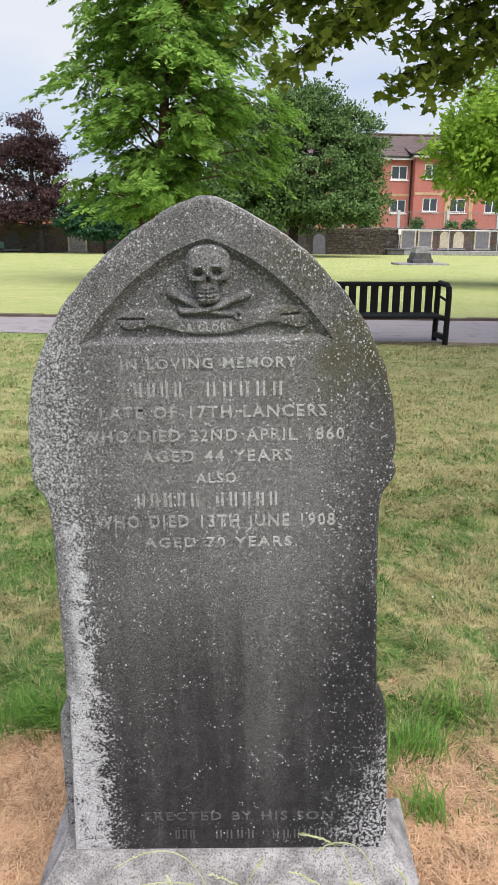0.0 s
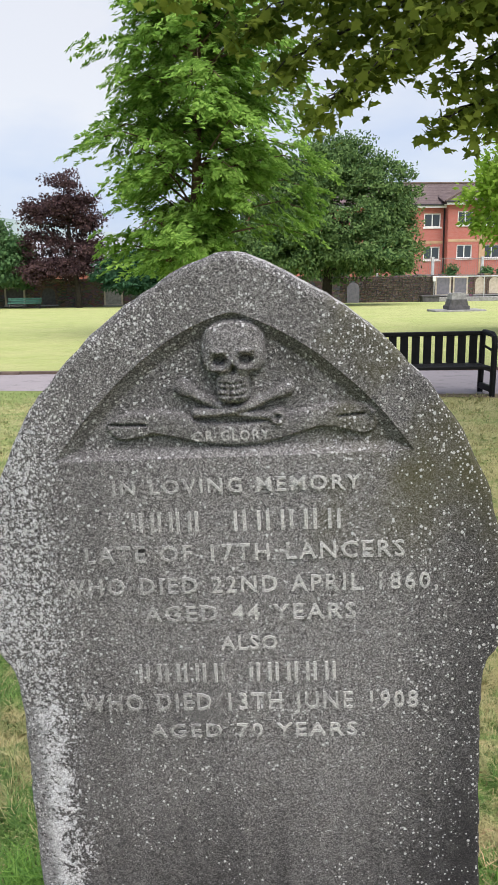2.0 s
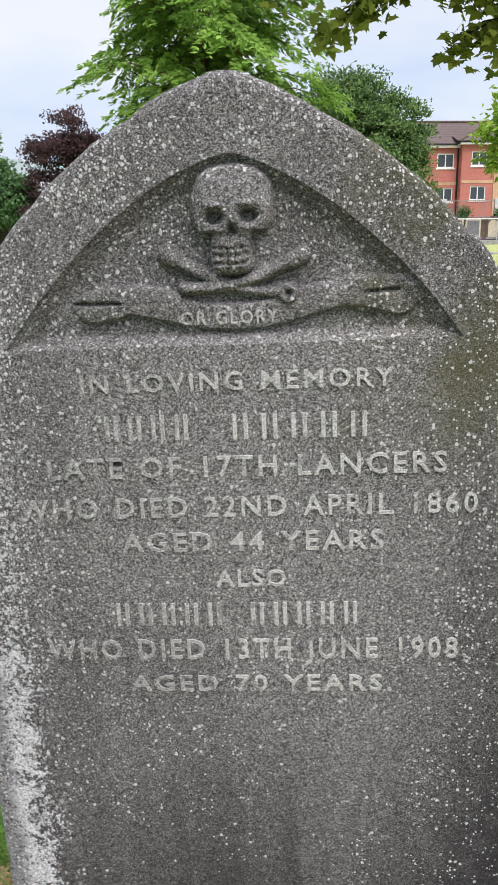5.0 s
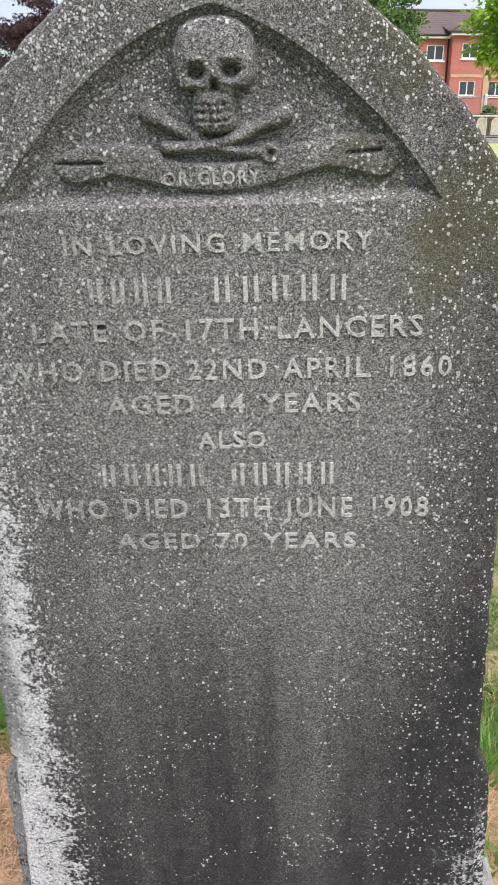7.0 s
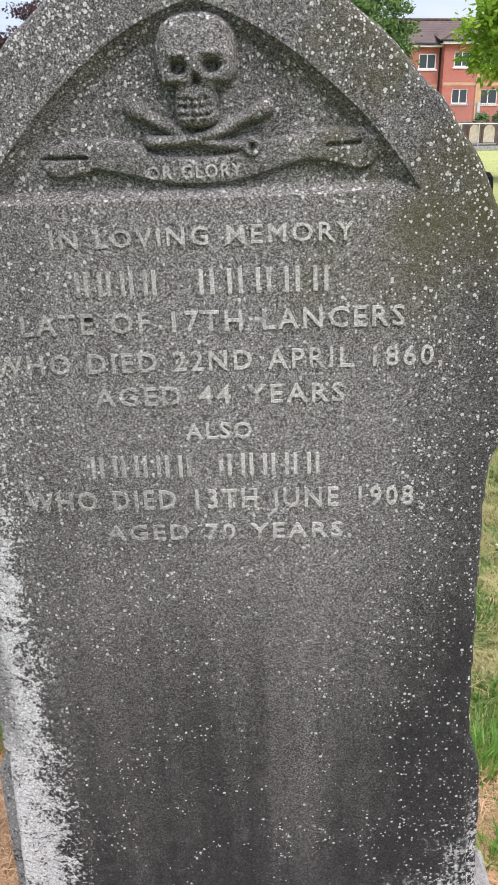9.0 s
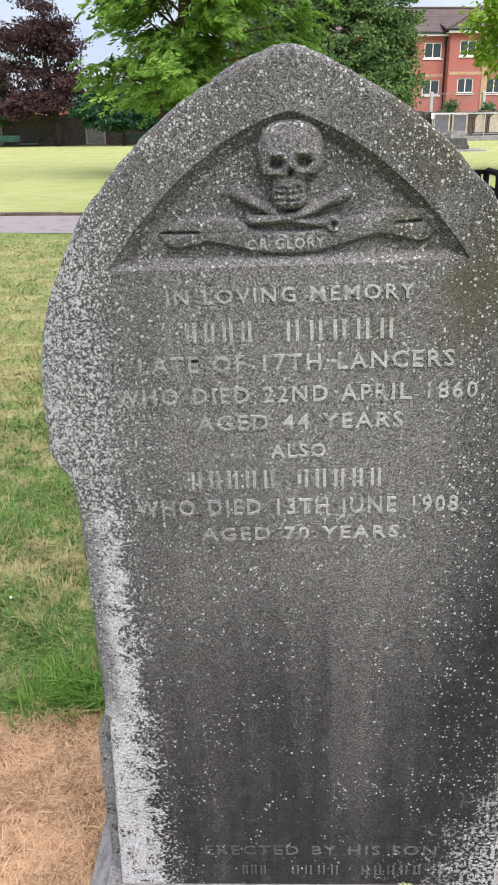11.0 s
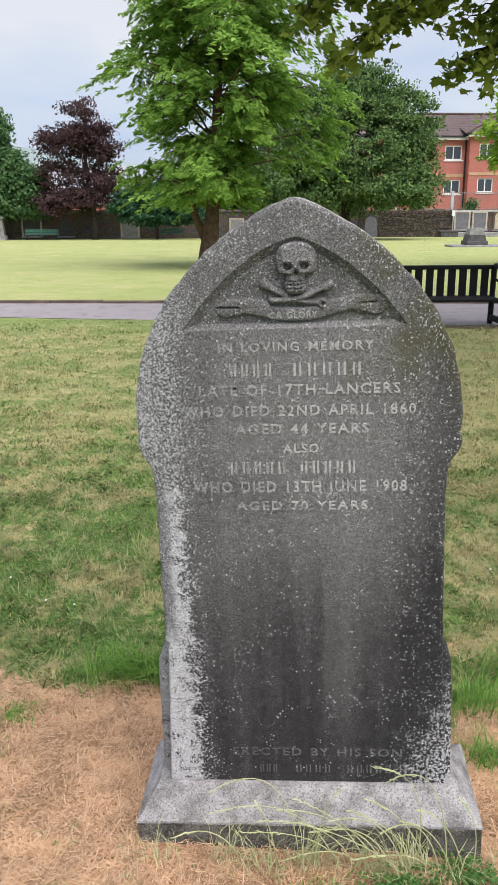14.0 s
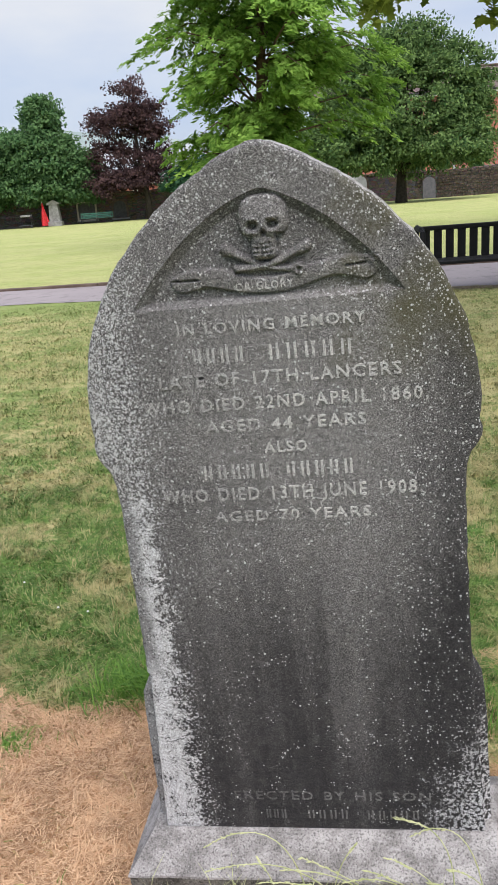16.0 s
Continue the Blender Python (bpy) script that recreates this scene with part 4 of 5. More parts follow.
def window(x0, x1, z0, z1, y):
    cx, cz, w, h = (x0 + x1) / 2, (z0 + z1) / 2, x1 - x0, z1 - z0
    bm = box(x0, x1, y + 0.06, y + 0.13, z1 - 0.09, z1)
    box(x0, x1, y + 0.06, y + 0.13, z0, z0 + 0.09, bm=bm)
    for a in (x0, cx - 0.05, x1 - 0.09):
        box(a, a + 0.09, y + 0.055, y + 0.135, z0 + 0.005, z1 - 0.005, bm=bm)
    win = part("window", bm, WHITE, house)
    for a, b in ((x0 + 0.09, cx - 0.05), (cx + 0.04, x1 - 0.09)):
        part("pane", box(a, b, y + 0.09, y + 0.105, z0 + 0.09, z1 - 0.09), GLASS, win)
    part("sill", box(x0 - 0.1, x1 + 0.1, y - 0.09, y + 0.1, z0 - 0.14, z0 - 0.004, 0.01), WHITE, win)
    part("curtain", box(x0 + 0.1, x0 + w * 0.24, y + 0.12, y + 0.15, z0 + 0.1, z1 - 0.1), CURTAIN, win)
    part("curtain", box(x1 - w * 0.24, x1 - 0.1, y + 0.12, y + 0.15, z0 + 0.1, z1 - 0.1), CURTAIN, win)


W_UP, W_LO, W_GR = (6.50, 7.72), (3.55, 4.75), (0.7, 1.9)
cols_left = [(24.45, 26.0), (21.0, 22.5), (17.5, 19.0)]
cols_mid = [(27.3, 28.75)]
cols_right = [(29.95, 31.65), (33.5, 35.0), (37.0, 38.5)]
rows3 = (W_UP, W_LO, W_GR)
left_w = [(a, b, c, d) for a, b in cols_left for c, d in rows3]
mid_w = [(a, b, c + 0.13, d + 0.13) for a, b in cols_mid for c, d in rows3]
right_w = [(a, b, c + 0.10, d + 0.13) for a, b in cols_right for c, d in rows3]
wall_with_windows(8.0, 26.45, 0.0, 8.25, left_w)
wall_with_windows(26.45, 29.40, -0.9, 8.45, mid_w)
wall_with_windows(29.95, 48.0, -0.45, 8.45, right_w)
part("side_wall", box(26.40, 26.46, -0.88, 0.02, 0.0, 8.4), BRICK, house)
for w in left_w:
    window(*w, 0.0)
for w in mid_w:
    window(*w, -0.9)
for w in right_w:
    window(*w, -0.45)
part("buff_pier", box(29.40, 29.95, -0.98, -0.1, 0.0, 8.4, 0.02), BUFF, house, "buff brick pier")
part("buff_pier", box(34.6 - 2.7, 34.6 - 2.3, -0.53, -0.3, 0.0, 8.4, 0.02), BUFF, house, "buff brick pier")
for x0, x1, y, z in ((8.0, 26.39, -0.03, 5.02), (26.47, 29.38, -0.93, 5.14), (29.97, 48.0, -0.48, 5.14)):
    part("band_course", box(x0, x1, y, y + 0.029, z, z + 0.24, 0.004), BUFF, house, "pale buff band course")
part("drainpipe", tube([(26.30, -0.12, 0.0), (26.30, -0.12, 8.2)], 0.065, 8), FASCIA, house)
part("fascia", box(8.0, 26.6, -0.42, -0.36, 8.20, 8.42, 0.01), WHITE, house)
part("fascia", box(26.1, 48.0, -1.36, -1.30, 8.40, 8.62, 0.01), WHITE, house)
part("gutter", tube([(8.0, -0.48, 8.47), (26.2, -0.48, 8.47)], 0.085, 8), FASCIA, house)
part("gutter", tube([(26.0, -1.42, 8.67), (48.0, -1.42, 8.67)], 0.085, 8), FASCIA, house)
part("soffit", box(8.0, 26.6, -0.36, 0.02, 8.22, 8.27), WHITE, house)
part("soffit", box(26.1, 48.0, -1.30, -0.4, 8.42, 8.47), WHITE, house)
bm = bmesh.new()
for quad in (((7.6, -0.5, 8.40), (26.4, -0.5, 8.40), (32.0, 4.6, 10.75), (7.6, 4.6, 10.75)), ((7.6, 4.6, 10.75), (32.0, 4.6, 10.75), (32.0, 9.6, 8.4), (7.6, 9.6, 8.4))):
    bm.faces.new([bm.verts.new(p) for p in quad])
for quad in (((25.9, -1.45, 8.60), (48.5, -1.45, 8.60), (48.5, 4.7, 11.05), (30.9, 4.7, 10.95)), ((25.9, -1.45, 8.60), (30.9, 4.7, 10.95), (26.2, 2.5, 9.6))):
    bm.faces.new([bm.verts.new(p) for p in quad])
bmesh.ops.solidify(bm, geom=bm.faces[:], thickness=0.12)
part("roof", bm, ROOF, house)
part("hip_ridge", tube([(25.9, -1.47, 8.68), (31.0, 4.65, 11.02)], 0.09, 6), KERB, house)
part("ridge_cap", tube([(7.6, 4.6, 10.82), (32.5, 4.6, 10.86)], 0.10, 6), KERB, house)
part("back_body", box(8.2, 47.5, 0.5, 9.0, 0.0, 8.3), DARKROOM, house)
fence = thing("metal_railing", pose(0, 72.0, 0.0), "tall grey metal railing behind the boundary wall", "railing")
for i in range(90):
    x = 18.0 + i * 0.16
    part("bar", tube([(x, 0, -1.2), (x, 0, 2.55)], 0.014, 5), RAILGREY, fence)
part("rail", box(17.9, 32.4, -0.02, 0.02, 2.42, 2.48), RAILGREY, fence)
part("rail", box(17.9, 32.4, -0.02, 0.02, 1.1, 1.16), RAILGREY, fence)
for x in (18.0, 22.9, 27.3, 31.9):
    part("post", box(x - 0.12, x + 0.12, -0.1, 0.1, -1.2, 2.6, 0.01), GALV, fence)

# ---- low building behind the copper beech ----
low = thing("low_building", pose(-12.6, 84.0, -1.2), "low red brick building with pale sheet roof", "building")
part("wall", box(-16, 12, 0, 6, 0.0, 3.0), BRICK, low)
part("fascia", box(-16.3, 12.3, -0.35, 0.0, 2.75, 3.05, 0.02), WHITE, low)
bm = prism([(-16.5, 3.05), (12.5, 3.05), (12.5, 3.2), (-16.5, 3.2)], -0.5, 0.0)
part("verge_board", bm, FASCIA, low)
bm = bmesh.new()
bm.faces.new([bm.verts.new(p) for p in ((-16.5, -0.5, 3.2), (12.5, -0.5, 3.2), (12.5, 6.5, 6.6), (-16.5, 6.5, 6.6))])
bmesh.ops.solidify(bm, geom=bm.faces[:], thickness=0.15)
part("roof", bm, PALEROOF, low)
for i in range(6):
    win = part("window", box(-13.5 + i * 4, -12.2 + i * 4, -0.03, 0.05, 1.3, 2.3, 0.01), WHITE, low)
    part("pane", box(-13.4 + i * 4, -12.3 + i * 4, -0.05, -0.02, 1.4, 2.2), GLASS, win)

# ---- monument stump, pillar, benches, parasol, trolley ----
mon = thing("monument", pose(15.13, 43.2, ground_z(43.2)), "grey granite monument stump on a stepped slab in the lawn", "monument")
part("slab", box(-1.35, 1.35, -0.75, 0.75, -0.05, 0.10, 0.03, 2), GREYSTONE, mon)
part("base", box(-0.55, 0.55, -0.5, 0.5, 0.10, 0.30, 0.02), DARKSTONE, mon)
bm = prism([(-0.50, 0.30), (0.50, 0.30), (0.40, 0.62), (-0.40, 0.62)], -0.42, 0.42)
part("die", bm, DARKSTONE, mon)
bm = prism([(-0.39, 0.62), (0.39, 0.62), (0.36, 0.88), (0.30, 0.95), (-0.30, 0.95), (-0.36, 0.88)], -0.36, 0.36)
part("cap", bm, GREYSTONE, mon, "paler worn granite cap")
pillar = thing("memorial_pillar", pose(-13.8, 66.0, ground_z(66)), "grey stone memorial pillar with a pitched cap", "pillar")
part("base", box(-0.52, 0.52, -0.5, 0.5, 0.0, 0.34, 0.03), GREYSTONE, pillar)
bm = prism([(-0.42, 0.34), (0.42, 0.34), (0.32, 1.58), (-0.32, 1.58)], -0.36, 0.36)
part("shaft", bm, GREYSTONE, pillar)
bm = prism([(-0.46, 1.58), (0.46, 1.58), (0.46, 1.70), (0.0, 1.93), (-0.46, 1.70)], -0.44, 0.44)
part("cap", bm, GREYSTONE, pillar)


def green_bench(m, width, group="green benches"):
    b = thing("garden_bench", m, "green painted slatted bench on the lawn edge", "bench", group)
    w = width / 2
    for i in range(3):
        part("back_slat", box(-w, w, 0.22, 0.25, 0.44 + i * 0.12, 0.53 + i * 0.12, 0.006), GREENPAINT, b)
    for i in range(4):
        part("seat_slat", box(-w, w, -0.22 + i * 0.11, -0.13 + i * 0.11, 0.38, 0.41, 0.006), GREENPAINT, b)
    for x in (-w * 0.9, 0, w * 0.9):
        part("leg", tube([(x, -0.2, 0.0), (x, -0.18, 0.38)], 0.03, 6), STEEL, b)
        part("leg", tube([(x, 0.24, 0.0), (x, 0.21, 0.40), (x, 0.25, 0.76)], 0.03, 6), STEEL, b)


green_bench(pose(-10.6, 65.5, ground_z(65.5), 0, 0, -4), 2.5)
green_bench(pose(-0.8, 66.5, ground_z(66.5)), 1.7)
para = thing("parasol", pose(-14.5, 65.6, ground_z(65.6), 0, -3, 0), "closed red fabric parasol standing on the lawn edge", "parasol")
part("pole", tube([(0, 0, 0), (0, 0, 1.85)], 0.025, 6), GALV, para)
bm = bmesh.new()
prev = None
for z, r in ((0.06, 0.02), (0.10, 0.27), (0.5, 0.22), (1.0, 0.14), (1.45, 0.07), (1.72, 0.03)):
    ring = [bm.verts.new((r * (1 + 0.22 * math.cos(k * math.pi)) * math.cos(2 * math.pi * k / 12), r * (1 + 0.22 * math.cos(k * math.pi)) * math.sin(2 * math.pi * k / 12), z)) for k in range(12)]
    if prev:
        for k in range(12):
            bm.faces.new((prev[k], prev[(k + 1) % 12], ring[(k + 1) % 12], ring[k]))
    prev = ring
part("canopy", bm, REDCLOTH, para)
cart = thing("trolley", pose(-15.9, 65.5, ground_z(65.5)), "dark metal garden trolley on small wheels", "trolley")
part("deck", box(-0.5, 0.5, -0.3, 0.3, 0.16, 0.22, 0.01), STEEL, cart)
part("tray", box(-0.40, 0.40, -0.25, 0.25, 0.82, 0.96, 0.01), GREYSTONE, cart)
for x in (-0.4, 0.4):
    for y in (-0.25, 0.25):
        part("upright", tube([(x, y, 0.2), (x, y, 0.98)], 0.022, 6), STEEL, cart)
    part("wheel", tube([(x, -0.3, 0.09), (x, -0.25, 0.09)], 0.09, 12), STEEL, cart)

hill = tagged(part("backdrop", prism([(-420, -5), (420, -5), (300, 20), (120, 26), (0, 24), (-60, 32), (-130, 42), (-200, 38), (-330, 24), (-420, 10)], 620, 640), HILL), "pale hazy hill beyond the town", "hill", kind="structure")


# ---- trees ----
def leaf_cloud(name, centres, axes, lengths, widths, material, parent, seed, faces=None):
    """Many single diamond leaves, each folded a little, about their centres."""
    r = np.random.RandomState(seed)
    n = len(centres)
    axes = axes / np.maximum(np.linalg.norm(axes, axis=1, keepdims=True), 1e-6)
    side = np.cross(axes, r.normal(size=(n, 3)) * (1.0 if faces is None else 0.38) + (0 if faces is None else faces))
    side /= np.maximum(np.linalg.norm(side, axis=1, keepdims=True), 1e-6)
    l, w = lengths[:, None], widths[:, None]
    v = np.stack([centres - axes * l / 2, centres + side * w / 2 - axes * l * 0.1, centres + axes * l / 2, centres - side * w / 2 - axes * l * 0.1], 1)
    return link(name, raw_mesh(name, v, 4), material, parent)


def crown_points(blobs, tips, per, spread, seed, flat=0.6, shell=0.45, gaps=0.0):
    """Twig ends inside the crown's lobes, each with its own clump of leaves."""
    r = np.random.RandomState(seed)
    vol = np.array([b[3] * b[4] * b[5] for b in blobs]) ** 0.75
    pick = r.choice(len(blobs), tips, p=vol / vol.sum())
    B = np.array(blobs, float)[pick]
    d = r.normal(size=(tips, 3))
    d /= np.linalg.norm(d, axis=1, keepdims=True)
    rad = (shell + (1 - shell) * r.rand(tips, 1)) * (1 + 0.05 * r.normal(size=(tips, 1)))
    tip = B[:, :3] + d * B[:, 3:6] * rad
    if gaps:
        keep = np.array([noise.noise(Vector(p * 0.75)) > -gaps for p in tip])
        tip, d = tip[keep], d[keep]
    n = len(tip)
    off = np.clip(r.normal(size=(n, per, 3)), -1.5, 1.5) * spread * np.array([1, 1, flat])
    size = 0.6 + 0.8 * r.rand(n, 1, 1)
    pts = (tip[:, None] + off * size).reshape(-1, 3)
    out = np.repeat(d, per, 0) + r.normal(size=(n * per, 3)) * 0.7 + np.array([0, 0, -0.25])
    lobe = np.repeat(d, per, 0) * np.array([1, 1, 0.6]) * 0.55 + off.reshape(-1, 3) / (spread * 2.2) * 0.5 + np.array([0, 0, 0.45])
    return pts, out, tip, lobe / np.linalg.norm(lobe, axis=1, keepdims=True)


def tree(name, label, base, trunk, crown, tips, per, spread, leaf, material, bark, seed, limbs=9, flat=0.6, shell=0.45, gaps=0.0, aspect=0.55, category="tree"):
    t = thing(name, pose(*base), label, category)
    r = random.Random(seed)
    part("trunk", tube([p[:3] for p in trunk], [p[3] for p in trunk], 10), bark, t, smooth=True)
    pts, out, tip, lobe = crown_points(crown, tips, per, spread, seed, flat, shell, gaps)
    for i in range(limbs):
        k = tip[r.randrange(len(tip))]
        a = Vector(trunk[min(len(trunk) - 1, 1 + i * (len(trunk) - 1) // limbs)][:3])
        b = Vector(k)
        a = Vector((a.x, a.y, min(a.z, max(b.z - 0.4, trunk[1][2])))) if b.z < a.z else a
        m1 = a.lerp(b, 0.35) + Vector((0, 0, 0.25))
        m2 = a.lerp(b, 0.7) + Vector((r.uniform(-.2, .2), r.uniform(-.2, .2), 0.2))
        w = trunk[0][3] * 0.30
        part("limb", tube([a, m1, m2, b], [w, w * 0.7, w * 0.4, w * 0.12], 6), bark, t)
    rr = np.random.RandomState(seed + 1)
    length = leaf * (0.6 + 0.8 * rr.rand(len(pts)))
    leaf_cloud("crown", pts, out, length, length * aspect, material, t, seed + 2, lobe)
    return t


# dawn redwood: light feathery foliage on rising limbs
gz_ = ground_z(25.6)
red = thing("redwood_tree", pose(0.80, 25.6, gz_) @ Matrix.Scale(0.74, 4), "tall feathery bright green redwood with brown trunk", "tree")
trunk_line = [(0.0, 0, -0.2), (0.05, 0, 0.3), (0.12, 0, 1.2), (0.24, 0, 2.4), (0.40, 0, 4.5), (0.52, 0, 7.0), (0.62, 0, 9.5), (0.7, 0, 12.0), (0.75, 0, 14.2)]
part("trunk", tube(trunk_line, [0.62, 0.46, 0.36, 0.27, 0.22, 0.18, 0.13, 0.08, 0.03], 12), BARK, red, smooth=True)
part("trunk_stem", tube([(0.0, 0.0, 1.0), (-0.45, 0.1, 2.0), (-0.75, 0.1, 3.2), (-0.95, 0.0, 5.0)], [0.22, 0.16, 0.12, 0.05], 8), BARK, red, smooth=True)
r = np.random.RandomState(11)
pr = random.Random(11)
cs, ax_, fn = [], [], []
for i in range(148):
    long_ = i >= 140
    h = 3.6 + 0.42 * (i - 140) if long_ else 2.7 + 11.4 * (i / 140) ** 1.05
    k = min(int(np.searchsorted([p[2] for p in trunk_line], h)), len(trunk_line) - 1)
    q = (h - trunk_line[k - 1][2]) / (trunk_line[k][2] - trunk_line[k - 1][2])
    foot = Vector(trunk_line[k - 1]).lerp(Vector(trunk_line[k]), q)
    ang = i * 2.399 + pr.uniform(-0.4, 0.4)
    reach = (4.5 if h < 10.0 else 4.5 * max(0.2, 1 - (h - 10.0) / 5.4)) * pr.uniform(0.6, 1.05)
    if h < 4.8:
        reach *= 0.42 if math.cos(ang) > -0.1 else 0.8
    if long_:
        ang, reach = 0.12 * (i % 5 - 2), 5.3 - 0.22 * abs(i - 144)
    d = Vector((math.cos(ang), math.sin(ang), 0))
    rise_ = pr.uniform(0.10, 0.55) if h > 4 else pr.uniform(-0.12, 0.3)
    if long_:
        rise_ = 0.16
    line = [foot, foot + d * reach * 0.35 + Vector((0, 0, reach * rise_ * 0.6)), foot + d * reach * 0.7 + Vector((0, 0, reach * rise_)), foot + d * reach + Vector((0, 0, reach * rise_ * 0.85 - 0.35))]
    if i % 2 == 0:
        part("limb", tube(line, [0.055, 0.04, 0.025, 0.008], 5), BARK, red)
    for s in range(24):
        f = 0.10 + 0.90 * (s + r.rand()) / 24
        j = min(int(f * 3), 2)
        p = np.array(line[j].lerp(line[j + 1], f * 3 - j)) + r.normal(size=3) * np.array([0.22, 0.22, 0.22])
        if noise.noise(Vector(p * 0.62) + Vector((3.1, 0, 0))) < -0.27:
            continue
        turn_ = ang + (1 if s % 2 else -1) * r.uniform(0.25, 1.25)
        way = np.array([math.cos(turn_), math.sin(turn_), r.uniform(-0.35, 0.20)])
        flat_n = np.array([0.75 * d.x, 0.75 * d.y, 0.85]) + r.normal(size=3) * 0.30
        across = np.cross(way, flat_n)
        across /= np.linalg.norm(across)
        size_ = r.uniform(0.6, 1.15)
        n = 40
        t = r.rand(n)[:, None]
        u = r.uniform(-1, 1, n)[:, None]
        spread_ = 0.27 * size_ * np.sin(math.pi * (0.18 + 0.80 * t))
        cs.append(p + way * t * size_ + across * u * spread_ + np.array([0, 0, -0.30]) * t * t * size_ + r.normal(size=(n, 3)) * 0.035)
        ax_.append(way * 0.75 + across * np.sign(u) * 0.8 + np.array([0, 0, -0.25]) + r.normal(size=(n, 3)) * 0.2)
        fn.append(np.repeat(flat_n[None], n, 0))
cs, ax_, fn = np.concatenate(cs), np.concatenate(ax_), np.concatenate(fn)
ln = 0.235 * (0.6 + 0.8 * r.rand(len(cs)))
leaf_cloud("crown", cs, ax_, ln, ln * 0.36, L_REDWOOD, red, 12, fn)

tree("round_tree", "large round dark green broadleaf tree", (11.45, 60, ground_z(60)), [(0, 0, -0.2, 0.46), (0.0, 0, 0.8, 0.36), (0.05, 0, 2.2, 0.32), (0.1, 0, 5.0, 0.22), (0.1, 0, 8.5, 0.08)],
     [(0.0, 0, 6.2, 5.2, 4.5, 4.3), (-2.6, 0.5, 7.0, 3.0, 3.0, 3.2), (1.6, 0, 9.4, 2.2, 2.2, 2.0), (3.8, -0.5, 7.3, 2.3, 2.4, 2.9), (4.8, 0, 4.4, 2.0, 2.2, 2.3), (-5.0, 0, 4.4, 2.0, 2.4, 2.7), (2.4, -2.0, 3.6, 3.6, 2.2, 1.5), (-2.5, -2.0, 4.2, 3.2, 2.2, 2.2), (0.2, 0.0, 10.1, 1.8, 1.8, 1.6), (-1.5, 0, 9.7, 1.5, 1.5, 1.4)], 1150, 110, 0.44, 0.22, L_ROUND, DARKBARK, 31, 10, 0.55, 0.68)
tree("copper_beech", "dark purple-leaved copper beech with open crown", (-6.6, 66, ground_z(66)), [(0, 0, -0.2, 0.30), (0.0, 0, 1.5, 0.22), (-0.3, 0, 3.5, 0.18), (-0.5, 0, 6.0, 0.13), (-0.2, 0, 9.5, 0.04)],
     [(-0.6, 0, 8.6, 1.7, 1.6, 1.6), (-1.9, 0, 7.0, 2.2, 2.0, 1.5), (0.7, 0, 6.8, 1.6, 1.8, 1.9), (-2.6, 0, 4.8, 1.9, 2.0, 1.2), (0.4, 0, 4.2, 1.8, 2.0, 1.4), (-1.2, 0, 3.0, 3.2, 2.4, 0.9), (-3.2, 0, 2.6, 1.7, 1.7, 0.9)], 900, 50, 0.34, 0.20, L_BEECH, DARKBARK, 41, 14, 0.5, 0.35, 0.20)
tree("broad_tree", "bushy mid-green tree with low skirt of leaves", (-14.6, 67.2, ground_z(67.2) - 0.1), [(0, 0, -0.2, 0.34), (0, 0, 1.2, 0.28), (0.0, 0, 4.0, 0.2), (0.2, 0, 8.6, 0.05)],
     [(0.4, 0, 7.6, 1.5, 1.5, 1.9), (0.0, 0, 5.2, 3.0, 2.6, 2.4), (2.6, 0, 4.2, 1.9, 2.0, 1.8), (-2.8, 0, 4.6, 2.4, 2.2, 2.6), (0.0, 0, 3.0, 4.0, 2.6, 1.3), (-4.5, 0, 3.8, 2.4, 2.2, 2.6), (3.4, 0, 2.9, 1.4, 1.6, 1.2)], 1500, 55, 0.34, 0.26, L_LEFT, DARKBARK, 51, 8, 0.5, 0.6)
tree("small_tree", "small bushy blue-green tree by the wall", (-1.9, 65, ground_z(65)), [(0, 0, -0.1, 0.15), (0, 0, 0.8, 0.12), (0, 0, 2.2, 0.08), (0, 0, 4.0, 0.03)],
     [(0.0, 0, 3.0, 2.5, 1.8, 1.2), (-2.2, 0, 2.6, 1.5, 1.4, 1.0), (2.2, 0, 2.0, 1.6, 1.4, 1.0), (0.0, 0, 1.7, 2.8, 1.6, 0.7)], 520, 28, 0.26, 0.28, L_SMALL, DARKBARK, 61, 6, 0.5, 0.5)
tree("hedge_tree", "dark green shrub mass along the wall", (4.6, 73, -1.2), [(0, 0, -0.1, 0.2), (0, 0, 1.5, 0.15), (0, 0, 4.5, 0.06)],
     [(-2.0, 0, 3.2, 3.0, 1.5, 2.4), (2.0, 0, 2.8, 3.0, 1.5, 2.2), (-6.5, 0, 2.6, 3.0, 1.5, 2.2)], 620, 26, 0.34, 0.36, L_ROUND, DARKBARK, 71, 4, 0.5, 0.4, category="shrub")
tree("willow_tree", "leafy bright green tree with hanging fine foliage", (11.4, 23, ground_z(23)), [(0, 0, -0.2, 0.30), (0, 0, 1.6, 0.24), (-0.2, 0, 4.0, 0.16), (0, 0, 7.5, 0.05)],
     [(0, 0, 4.4, 2.6, 2.4, 2.2), (-1.6, 0, 3.6, 1.6, 1.6, 1.4), (1.0, 0, 6.2, 2.2, 2.2, 1.8), (2, 0, 3.0, 2.4, 2.2, 1.6)], 1400, 40, 0.20, 0.16, L_LIME, DARKBARK, 81, 10, 0.8, 0.45)
